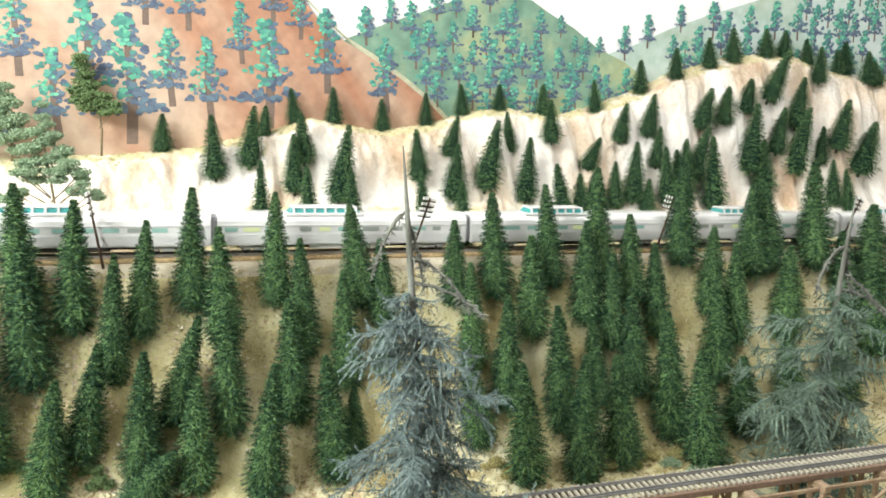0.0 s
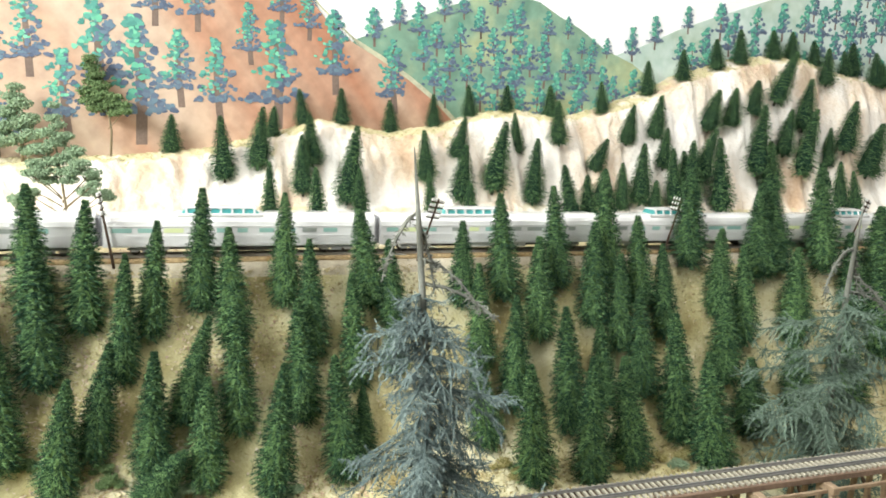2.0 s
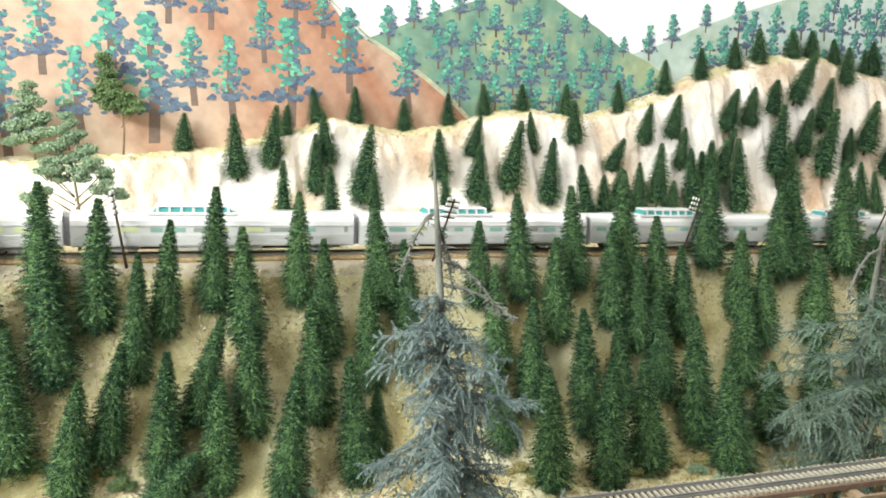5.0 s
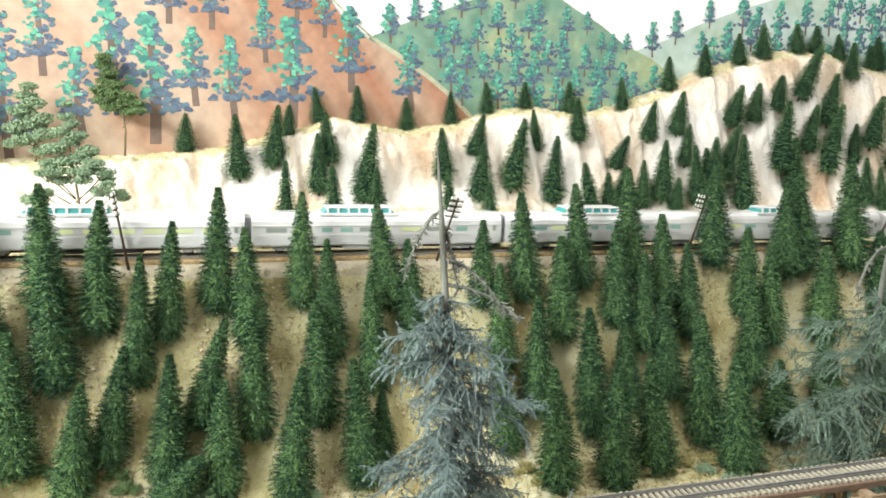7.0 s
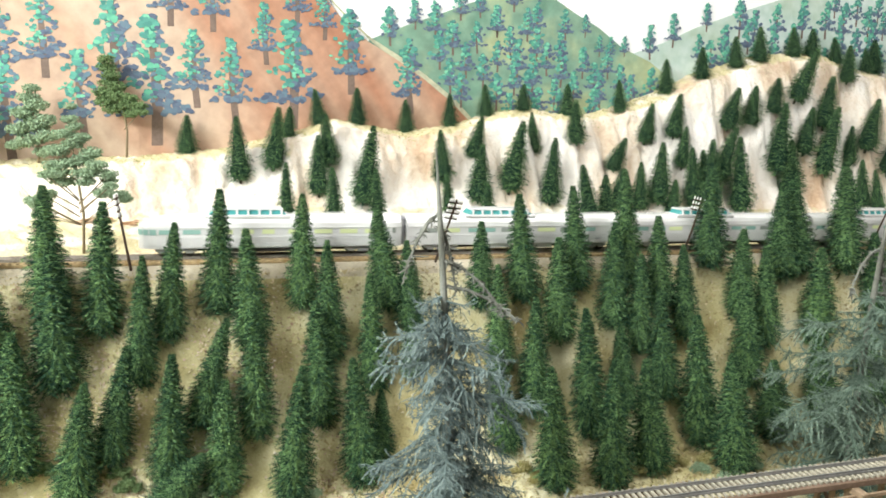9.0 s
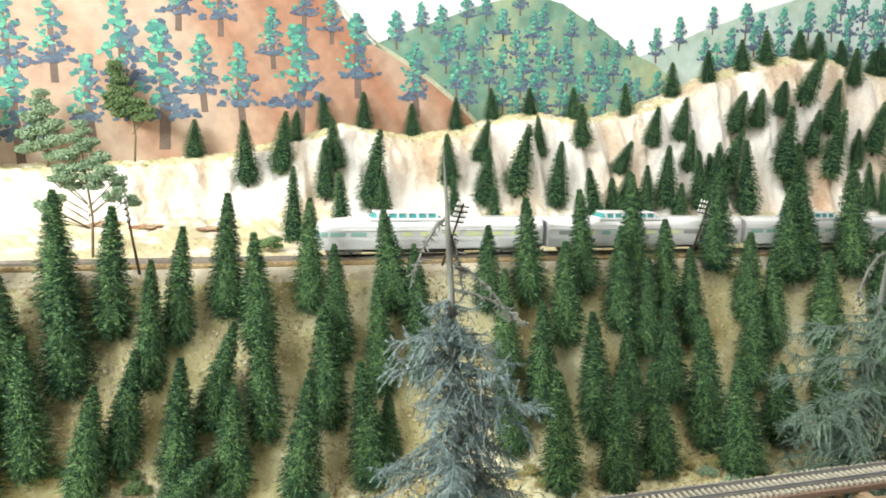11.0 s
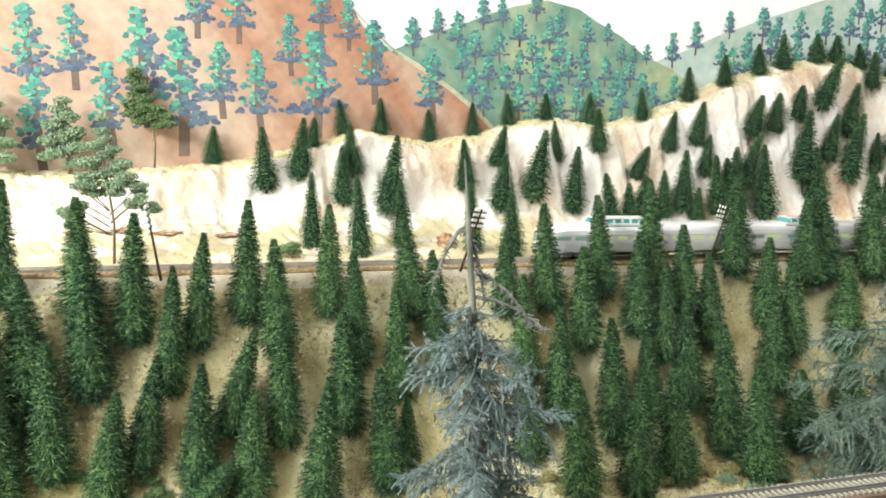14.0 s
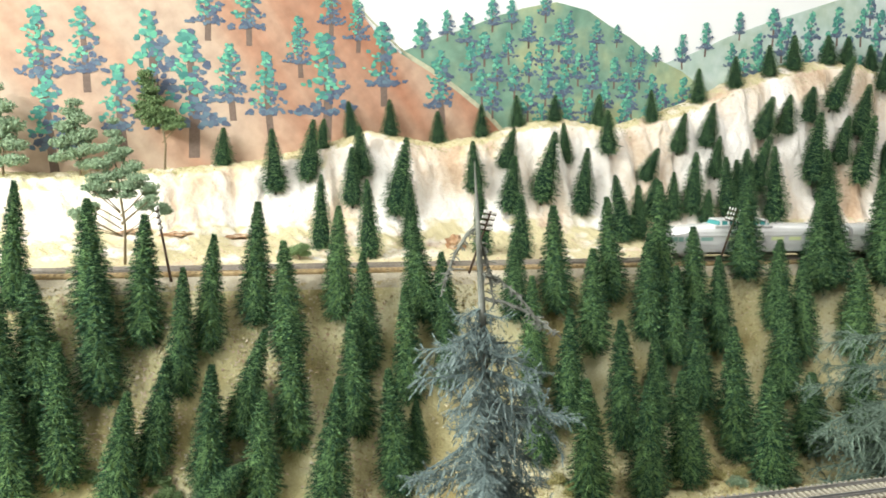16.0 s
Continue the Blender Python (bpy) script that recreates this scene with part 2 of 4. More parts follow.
def tube(bm, points, radii, sides=6):
    """A tapering round bar through the points."""
    rings = []
    for i, p in enumerate(points):
        p = Vector(p)
        d = Vector(points[min(i + 1, len(points) - 1)]) - Vector(points[max(i - 1, 0)])
        u = d.normalized().orthogonal().normalized()
        v = d.normalized().cross(u)
        rings.append([bm.verts.new(p + radii[i] * (u * math.cos(q) + v * math.sin(q))) for q in (2 * math.pi * k / sides for k in range(sides))])
    for r0, r1 in zip(rings, rings[1:]):
        for k in range(sides):
            bm.faces.new((r0[k], r0[(k + 1) % sides], r1[(k + 1) % sides], r1[k]))
    bm.faces.new(rings[0][::-1])
    bm.faces.new(rings[-1])
    return bm


def at_spot(a, b, z=None, turn=0.0, lean=0.0):
    """Pose on the layout: x along the line, y across it, leaning sideways by lean degrees."""
    return Matrix.Translation(spot(a, b, z)) @ pose(0, 0, 0, 0, lean, math.degrees(TURN) + turn)


# ---- modelled ground ----
def ground_sheet(name, b_values, a_values, mat, label, category):
    A, B = np.meshgrid(np.array(a_values), np.array(b_values))
    Z = height(A, B)
    X = ORIGIN[0] + A * ALONG[0] + B * ACROSS[0]
    Y = ORIGIN[1] + A * ALONG[1] + B * ACROSS[1]
    rough_ = np.clip(np.abs(B) / 0.05 - 0.6, 0, 1)
    Z = Z + rough_ * 0.0018 * (np.sin(310 * A + 170 * B) + np.sin(190 * A - 260 * B + 5 * np.sin(60 * A))) * 0.6
    nb, na = A.shape
    face = np.clip((B - 0.06) / 0.05, 0, 1) * np.clip((0.235 - B) / 0.03, 0, 1)
    if face.max() > 0:
        push = np.array([noise.fractal((a * 30, b * 12, z * 9), 1.0, 2.0, 4) + 0.7 * abs(noise.noise((a * 75, b * 9, z * 14))) for a, b, z in zip(A.ravel(), B.ravel(), Z.ravel())]).reshape(A.shape)
        X, Y, Z = X + face * 0.010 * push * ACROSS[0], Y + face * 0.010 * push * ACROSS[1], Z + face * 0.002 * push
    verts = np.stack([X, Y, Z], -1).reshape(-1, 3).tolist()
    faces = [(i * na + j, i * na + j + 1, (i + 1) * na + j + 1, (i + 1) * na + j) for i in range(nb - 1) for j in range(na - 1)]
    me = bpy.data.meshes.new(name)
    me.from_pydata(verts, [], faces)
    me.materials.append(mat)
    me.polygons.foreach_set("use_smooth", [True] * len(faces))
    return tagged(new(name, me), label, category, kind="structure")


A_STEPS = list(np.arange(-1.15, -0.42, 0.06)) + list(np.arange(-0.4, 1.5, 0.004)) + list(np.arange(1.52, 3.1, 0.06))
FRONT_STEPS = list(np.arange(-0.62, -0.24, 0.03)) + list(np.arange(-0.22, -0.036, 0.004)) + [-0.034]
BED_STEPS = list(np.linspace(-0.034, 0.02, 14))
HILL_STEPS = list(np.linspace(0.02, 0.1, 16)) + list(np.arange(0.102, 0.15, 0.003)) + list(np.arange(0.15, 0.215, 0.0012)) + list(np.arange(0.2155, 0.2625, 0.0035))
ground_sheet("ground_slope", FRONT_STEPS, A_STEPS, STRAW, "steep slope covered in straw-coloured scatter below the railway line", "ground")
ground_sheet("ground_roadbed", BED_STEPS, A_STEPS, BALLAST, "pale ballasted shelf that carries the railway line", "ground")
ground_sheet("ground_hill", HILL_STEPS, A_STEPS, PLASTER, "cream plaster rock hillside with fluted cliff faces", "hillside")


def scatter(name, count, a0, a1, b0, b1, size, mat, label, seed):
    """Loose flock and straw lying on the ground, one joined mesh."""
    rng = np.random.default_rng(seed)
    a, b = rng.uniform(a0, a1, count), rng.uniform(b0, b1, count)
    keep = (np.sin(31 * a + 40 * b) + np.sin(57 * a - 29 * b + 1) + rng.normal(0, 0.8, count)) > -0.6
    a, b = a[keep], b[keep]
    z = height(a, b)
    x, y = ORIGIN[0] + a * ALONG[0] + b * ACROSS[0], ORIGIN[1] + a * ALONG[1] + b * ACROSS[1]
    n = len(a)
    verts = np.zeros((n, 3, 3))
    for k in range(3):
        verts[:, k] = np.stack([x, y, z], -1) + rng.normal(0, size, (n, 3)) * (1, 0.6, 0.9) + (0.0, -0.0006, 0.0006)
    me = bpy.data.meshes.new(name)
    me.from_pydata(verts.reshape(-1, 3).tolist(), [], np.arange(3 * n).reshape(-1, 3).tolist())
    me.materials.append(mat)
    return tagged(new(name, me), label, "ground cover", kind="stuff")


STRAW_FLOCK = leafy("straw_flock", (0.42, 0.34, 0.17), (0.62, 0.53, 0.32), (0.78, 0.72, 0.52), 0.95)
OLIVE_FLOCK = leafy("olive_flock", (0.36, 0.33, 0.16), (0.46, 0.42, 0.22), (0.56, 0.51, 0.30), 0.95)
PINK_FLOCK = leafy("pinkish_flock", (0.50, 0.36, 0.26), (0.68, 0.53, 0.41), (0.80, 0.68, 0.56), 0.95)
GREY_FLOCK = leafy("pale_grit", (0.40, 0.36, 0.28), (0.54, 0.49, 0.40), (0.66, 0.61, 0.52), 0.95)
scatter("straw_scatter", 40000, -0.3, 1.2, -0.2, -0.03, 0.0019, STRAW_FLOCK, "loose straw-coloured flock strewn over the slope", 1)
scatter("olive_scatter", 16000, -0.3, 1.2, -0.2, -0.035, 0.0016, OLIVE_FLOCK, "olive green flock strewn over the slope", 2)
scatter("pink_scatter", 9000, -0.3, 0.25, -0.17, -0.035, 0.0017, PINK_FLOCK, "pinkish earth flock strewn over the slope", 3)
CHALK_FLOCK = leafy("chalky_flock", (0.62, 0.50, 0.40), (0.78, 0.68, 0.56), (0.86, 0.79, 0.68), 0.95)
scatter("chalk_scatter", 11000, -0.3, 0.14, -0.17, -0.05, 0.0017, CHALK_FLOCK, "pale chalky earth strewn over the slope", 8)
scatter("hilltop_scatter", 9000, -0.3, 1.3, 0.208, 0.255, 0.0011, OLIVE_FLOCK, "straw and olive flock on the hilltop", 4)
scatter("shoulder_scatter", 6000, -0.3, 1.25, -0.044, -0.028, 0.0009, STRAW_FLOCK, "straw flock along the edge of the railway shelf", 6)
scatter("gravel_scatter", 4500, -0.3, 1.25, -0.046, -0.018, 0.0007, GREY_FLOCK, "pale grit spilled from the railway shelf", 7)
scatter("lineside_scatter", 5000, -0.3, 1.2, 0.03, 0.11, 0.0012, PINK_FLOCK, "pinkish earth flock beside the railway line", 5)


# ---- room ----
def room():
    for name, x0, x1, y0, y1, z0, z1, mat, label in (
            ("floor", -3.2, 4.2, -3.2, 2.6, -1.22, -1.12, ROOM_FLOOR, "grey carpeted floor of the exhibition room"),
            ("ceiling", -3.2, 4.2, -3.2, 2.6, 1.5, 1.6, ROOM_PAINT, "plain white ceiling of the exhibition room"),
            ("wall_south", -3.3, 4.3, -3.3, -3.2, -1.12, 1.5, ROOM_PAINT, "plain pale wall across the aisle"),
            ("wall_north", -3.3, 4.3, 2.6, 2.7, -1.12, 1.5, ROOM_PAINT, "plain pale wall behind the layout"),
            ("wall_west", -3.3, -3.2, -3.2, 2.6, -1.12, 1.5, ROOM_PAINT, "plain pale end wall of the room"),
            ("wall_east", 4.2, 4.3, -3.2, 2.6, -1.12, 1.5, ROOM_PAINT, "plain pale end wall of the room")):
        single(name, box(bmesh.new(), x0, x1, y0, y1, z0, z1), mat, label, name.split("_")[0], kind="structure")
    single("fascia", box(bmesh.new(), -1.15, 3.05, -0.64, -0.615, -1.12, -0.33), TIMBER, "brown board front of the layout bench", "fascia", at_spot(0, 0, 0.0), kind="structure")


room()


# ---- painted backdrop ----
BACK = 0.262
board = single("backdrop", box(bmesh.new(), -1.25, 3.15, BACK + 0.002, BACK + 0.02, -0.4, 1.48), SKY_PAINT,
               "flat white-painted sky board with painted hills behind the layout", "backdrop", at_spot(0, 0, 0.0), kind="structure")


def painted(name, outline, layer, mat, label):
    """A flat painted area of the board; outline in metres along the board and up."""
    bm = bmesh.new()
    bm.faces.new([bm.verts.new((p[0], BACK - 0.00015 * layer, p[1])) for p in outline])
    return part(name, bm, mat, board, label)


def dab(bm, rng, x, z, rx, rz, layer):
    n = 9
    turn_ = rng.uniform(-0.5, 0.5)
    vs = []
    for k in range(n):
        q = 2 * math.pi * k / n
        r = rng.uniform(0.66, 1.22)
        px, pz = rx * r * math.cos(q), rz * r * math.sin(q)
        vs.append(bm.verts.new((x + px * math.cos(turn_) - pz * math.sin(turn_), BACK - 0.00015 * layer, z + px * math.sin(turn_) + pz * math.cos(turn_))))
    bm.faces.new(vs)


def painted_tree(x, foot, tall, seed, size=1.0, layer=4, dabs=170, brush=0.88):
    """Brush-dabbed tree: trunk, slate-blue shade dabs below and to one side, teal light dabs, a few mint touches."""
    rng = random.Random(seed)
    bm = bmesh.new()
    w = 0.030 * tall * size / brush
    yy = BACK - 0.00015 * layer
    bow = rng.uniform(-0.03, 0.03) * tall
    for z0, z1, w0, w1 in ((0, 0.3, 1.05, 1.0), (0.3, 0.6, 1.0, 0.8), (0.6, 0.93, 0.8, 0.4)):
        b0, b1 = bow * math.sin(z0 * 3), bow * math.sin(z1 * 3)
        bm.faces.new([bm.verts.new(p) for p in ((x + b0 - w * w0, yy, foot + z0 * tall), (x + b0 + w * w0, yy, foot + z0 * tall), (x + b1 + w * w1, yy, foot + z1 * tall), (x + b1 - w * w1, yy, foot + z1 * tall))])
    trunk = part("painted_tree", bm, DAB_TRUNK, board, "dabbed blue and teal painted tree")
    blue, teal, mint = bmesh.new(), bmesh.new(), bmesh.new()
    for k in range(dabs):
        f = rng.uniform(0.24, 1.0)
        level = 0.78 + 0.34 * math.cos(f * 30 + seed)
        reach = tall * (0.03 + 0.15 * min(1.0, (1.02 - f) * 1.9) ** 0.8) * size * level
        side = rng.uniform(-1, 1)
        r = tall * rng.uniform(0.018, 0.032) * size * brush
        px, pz = x + side * reach + bow * math.sin(f * 3), foot + f * tall
        depth = layer + 0.5 + 0.02 * k
        if f < 0.36 or side * 0.8 + rng.uniform(-0.6, 0.6) + 1.5 * (0.50 - f) > 0.05:
            dab(blue, rng, px, pz, r * 1.1, r * 0.8, depth)
        elif rng.random() < 0.32 and side < 0.5:
            dab(mint, rng, px, pz, r * 1.0, r * 0.72, depth + 0.6)
        else:
            dab(teal, rng, px, pz, r * 1.1, r * 0.82, depth + 0.3)
    for k in range(11):
        dab(blue, rng, x + rng.uniform(-0.23, 0.23) * tall * size, foot + (0.28 + rng.uniform(-0.03, 0.03)) * tall, 0.033 * tall * size, 0.02 * tall * size, layer + 0.5 + 0.02 * (dabs + k))
    part("shade_dabs", blue, DAB_BLUE, trunk)
    part("light_dabs", teal, DAB_GREEN, trunk)
    part("mint_dabs", mint, DAB_MINT, trunk)


painted("painted_hill", [(0.738, 0.226), (0.77, 0.24), (0.823, 0.257), (0.888, 0.284), (0.967, 0.31), (1.06, 0.337), (1.182, 0.372), (1.477, 0.417), (2.0, 0.44), (3.1, 0.36), (3.1, -0.1), (0.738, -0.05)], 1, FAR_HILL, "pale grey-green painted hill")
painted("painted_hill", [(0.30, 0.235), (0.329, 0.253), (0.381, 0.273), (0.434, 0.291), (0.47, 0.305), (0.516, 0.319), (0.573, 0.33), (0.627, 0.319), (0.662, 0.299), (0.704, 0.279), (0.748, 0.249), (0.803, 0.227), (0.86, 0.19), (0.9, -0.05), (0.30, 0.0)], 2, GREEN_HILL, "green painted hill dotted with painted trees")
painted("painted_hill", [(-1.2, 0.30), (-0.8, 0.40), (-0.176, 0.43), (0.1, 0.40), (0.233, 0.349), (0.26, 0.308), (0.289, 0.272), (0.32, 0.249), (0.363, 0.224), (0.407, 0.195), (0.452, 0.16), (0.481, 0.131), (0.52, 0.05), (-1.2, 0.02)], 3, RED_HILL, "bare red and tan painted hillside")
painted("painted_edge", [(0.236, 0.352), (0.263, 0.313), (0.294, 0.277), (0.325, 0.254), (0.368, 0.229), (0.413, 0.199), (0.458, 0.164), (0.488, 0.133), (0.47, 0.12), (0.23, 0.34)], 2.5, EDGE_PAINT, "pale brushed edge of the red hill")
RED_TREES = [(-0.109, 0.191, 0.110), (-0.069, 0.112, 0.116), (-0.028, 0.155, 0.143), (0.021, 0.101, 0.173), (0.049, 0.261, 0.096), (0.104, 0.255, 0.094), (0.077, 0.152, 0.106), (0.128, 0.133, 0.113),
             (0.174, 0.212, 0.085), (0.208, 0.122, 0.153), (0.258, 0.248, 0.075), (0.295, 0.171, 0.121), (0.386, 0.143, 0.11), (-0.158, 0.084, 0.133), (0.219, 0.268, 0.08), (-0.164, 0.182, 0.118)]
SKYLINE_TREES = [(0.355, 0.248, 0.056), (0.394, 0.273, 0.045), (0.425, 0.26, 0.055), (0.466, 0.288, 0.049), (0.498, 0.293, 0.042), (0.594, 0.271, 0.051), (0.644, 0.264, 0.047), (0.679, 0.269, 0.035), (0.706, 0.239, 0.035),
                 (0.727, 0.235, 0.036), (0.802, 0.236, 0.055), (0.845, 0.257, 0.055), (0.898, 0.229, 0.051), (0.911, 0.285, 0.046), (0.952, 0.215, 0.062), (0.753, 0.24, 0.033), (0.554, 0.304, 0.05), (0.526, 0.265, 0.046)]


def paint_trees():
    seed = 100
    for x, z, h in RED_TREES:
        seed += 1
        painted_tree(x, z, h, seed, 1.22)
    for x, z, h in SKYLINE_TREES:
        seed += 1
        painted_tree(x, z - 0.006, h, seed, 1.35, 4, 110, 1.3)
    rng = random.Random(77)
    for k in range(7):
        for j in range(9):
            x = 0.40 + j * 0.049 + (0.024 if k % 2 else 0) + rng.uniform(-0.010, 0.010)
            z = 0.125 + k * 0.026 + rng.uniform(-0.007, 0.007)
            top = np.interp(x, [0.38, 0.516, 0.573, 0.662, 0.803], [0.25, 0.30, 0.31, 0.27, 0.20])
            left = 0.36 + (0.25 - z) * 1.05
            if x > left and z + 0.03 < top:
                seed += 1
                painted_tree(x, z, rng.uniform(0.046, 0.060), seed, 1.5, 4, 70, 1.45)
    for k in range(5):
        for j in range(13):
            x = 0.92 + j * 0.048 + (0.03 if k % 2 else 0) + rng.uniform(-0.012, 0.012)
            z = 0.20 + k * 0.035 + rng.uniform(-0.008, 0.008)
            top = np.interp(x, [0.82, 0.967, 1.06, 1.48], [0.235, 0.29, 0.315, 0.40])
            if z + 0.02 < top:
                seed += 1
                painted_tree(x, z, rng.uniform(0.052, 0.068), seed, 1.5, 4, 70, 1.45)


paint_trees()


# ---- firs ----
def fir_meshes(seed, tiers, fullness):
    """Unit bottle-brush fir: height 1, half width 1 (scaled on placing). Each branch is a flat frond of fine needles."""
    rng = random.Random(seed)
    wood = tube(bmesh.new(), [(0, 0, -0.03), (0, 0, 0.5), (0, 0, 0.97)], [0.09, 0.05, 0.012], 5)
    verts, faces = [], []
    for k in range(tiers):
        f = (k + 0.5) / tiers
        z = 0.07 + 0.93 * f
        reach = (1 - f) ** 0.75 * (0.98 + 0.05 * math.sin(k * 2.1 + seed) + 0.04 * math.sin(k * 5.3)) + 0.035
        reach *= 0.62 + 0.38 * min(1, f / 0.15)
        count = int(fullness * (0.50 + 0.62 * (1 - f)))
        rise, drop0 = 0.012 + 0.014 * f, 0.016 + 0.060 * (1 - f) ** 2.2
        for j in range(count):
            q = 2 * math.pi * (j + rng.random() * 0.9) / count + k
            r = reach * rng.uniform(0.74, 1.07)
            drop = drop0 * rng.uniform(0.6, 1.35)
            c, s = math.cos(q), math.sin(q)
            zz = z + rng.uniform(-0.012, 0.012)

            def at(u, side=0.0, up=0.0):
                return (c * r * u - s * side, s * r * u + c * side, zz + rise * u - drop * u ** 1.7 + up)

            n = len(verts)
            verts += [at(0.15, -0.02), at(0.15, 0.02), at(0.62, -0.018, 0.002), at(0.62, 0.018, 0.002), at(1.0)]
            faces += [(n, n + 1, n + 3, n + 2), (n + 2, n + 3, n + 4)]
            # needles stand all round the branch
            for u in (0.34, 0.45, 0.55, 0.65, 0.74, 0.83, 0.91, 0.98):
                for sd in (-1, 1):
                    n = len(verts)
                    turn_ = rng.uniform(-0.9, 1.5)
                    w2 = sd * rng.uniform(0.08, 0.18) * math.cos(turn_)
                    up = 0.024 * math.sin(turn_) * rng.uniform(0.6, 1.1)
                    verts += [at(u, -sd * 0.006, -0.0027), at(u, sd * 0.012, 0.0031), at(u + rng.uniform(0.03, 0.14) / (0.25 + r), w2, up)]
                    faces.append((n, n + 1, n + 2))
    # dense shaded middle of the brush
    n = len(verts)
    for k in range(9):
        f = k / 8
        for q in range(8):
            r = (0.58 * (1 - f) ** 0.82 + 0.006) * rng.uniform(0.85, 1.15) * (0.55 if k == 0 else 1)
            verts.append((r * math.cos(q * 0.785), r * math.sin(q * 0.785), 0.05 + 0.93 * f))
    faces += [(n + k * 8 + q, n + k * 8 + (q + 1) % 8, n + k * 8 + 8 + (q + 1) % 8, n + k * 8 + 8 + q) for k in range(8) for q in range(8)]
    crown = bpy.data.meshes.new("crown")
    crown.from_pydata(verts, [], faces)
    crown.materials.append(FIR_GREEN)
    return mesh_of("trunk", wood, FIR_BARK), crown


FIRS = [fir_meshes(s, 42, 26) for s in (3, 8, 15, 21)]
SMALL_FIRS = [fir_meshes(s, 34, 23) for s in (4, 9, 16, 22)]
SLOPE_FIRS = [
    (-0.075, -0.046, 0.131, 0.025, 2), (-0.070, -0.072, 0.146, 0.028, 2), (-0.029, -0.054, 0.136, 0.024, 5), (0.005, -0.078, 0.135, 0.019, 5), (0.033, -0.061, 0.124, 0.020, 7),
    (0.084, -0.048, 0.133, 0.022, 4), (0.116, -0.064, 0.127, 0.024, 0), (0.115, -0.097, 0.141, 0.024, 1), (0.058, -0.090, 0.120, 0.021, 17), (0.027, -0.110, 0.136, 0.023, 5),
    (-0.028, -0.100, 0.125, 0.022, 13), (-0.060, -0.115, 0.124, 0.024, 10)]
SLOPE_FIRS_1 = [
    (-0.107, -0.097, 0.142, 0.025, 3), (0.078, -0.119, 0.122, 0.024, 4), (0.019, -0.126, 0.075, 0.025, 37), (0.173, -0.048, 0.125, 0.021, 2), (0.199, -0.067, 0.134, 0.022, -0),
    (0.184, -0.089, 0.139, 0.026, -1), (0.143, -0.133, 0.147, 0.024, 7), (0.270, -0.051, 0.119, 0.024, -6), (0.292, -0.063, 0.102, 0.021, -2), (0.245, -0.079, 0.134, 0.022, -1),
    (0.223, -0.122, 0.140, 0.025, -4), (0.245, -0.106, 0.078, 0.017, 1)]
SLOPE_FIRS_2 = [
    (0.382, -0.051, 0.104, 0.021, 0), (0.438, -0.048, 0.131, 0.025, -3), (0.397, -0.078, 0.130, 0.021, -2), (0.395, -0.110, 0.124, 0.024, -9), (0.433, -0.096, 0.139, 0.024, 0),
    (0.513, -0.044, 0.130, 0.023, -4), (0.479, -0.067, 0.128, 0.026, -2), (0.433, -0.160, 0.142, 0.027, -4), (0.504, -0.107, 0.159, 0.027, -4), (0.584, -0.043, 0.145, 0.024, -3),
    (0.555, -0.063, 0.133, 0.026, -1), (0.585, -0.077, 0.124, 0.023, -1)]
SLOPE_FIRS_3 = [
    (0.555, -0.098, 0.111, 0.023, -5), (0.625, -0.056, 0.118, 0.024, -3), (0.610, -0.100, 0.138, 0.025, -5), (0.658, -0.069, 0.123, 0.022, -4), (0.717, -0.033, 0.132, 0.028, -2),
    (0.501, -0.166, 0.153, 0.027, -1), (0.563, -0.152, 0.139, 0.028, -6), (0.652, -0.122, 0.166, 0.030, -5), (0.749, -0.060, 0.119, 0.026, -1), (0.743, -0.090, 0.140, 0.027, -3),
    (0.778, -0.078, 0.135, 0.024, -3), (0.829, -0.042, 0.126, 0.028, -3)]
SLOPE_FIRS_4 = [
    (0.862, -0.039, 0.132, 0.030, -8), (0.668, -0.168, 0.149, 0.031, -5), (0.866, -0.076, 0.131, 0.030, -1), (0.945, -0.040, 0.157, 0.031, -5), (0.984, -0.061, 0.126, 0.029, -5),
    (1.038, -0.054, 0.133, 0.036, -2), (0.761, -0.124, 0.104, 0.031, -3), (0.854, -0.113, 0.116, 0.032, -8), (0.942, -0.109, 0.135, 0.035, -7), (1.026, -0.083, 0.146, 0.038, -7),
    (0.290, -0.080, 0.070, 0.019, -1), (0.831, -0.161, 0.081, 0.031, -6)]
SLOPE_FIRS_W = [
    (-0.149, -0.038, 0.128, 0.018, 7), (-0.125, -0.069, 0.122, 0.029, 0), (-0.158, -0.085, 0.135, 0.024, 5), (-0.150, -0.110, 0.111, 0.026, 4), (-0.131, -0.087, 0.053, 0.014, 6)]
HILL_FIRS = [
    (0.059, 0.245, 0.055, 0.016, 4), (0.126, 0.187, 0.086, 0.019, -1), (0.170, 0.191, 0.084, 0.019, 8), (0.195, 0.227, 0.045, 0.014, 7), (0.244, 0.245, 0.054, 0.014, -6),
    (0.300, 0.245, 0.056, 0.015, 0), (0.245, 0.183, 0.071, 0.018, -2), (0.228, 0.168, 0.081, 0.018, 1), (0.374, 0.245, 0.051, 0.015, -1), (0.443, 0.245, 0.052, 0.014, -0),
    (0.503, 0.245, 0.051, 0.014, -3), (0.409, 0.173, 0.075, 0.018, -3)]
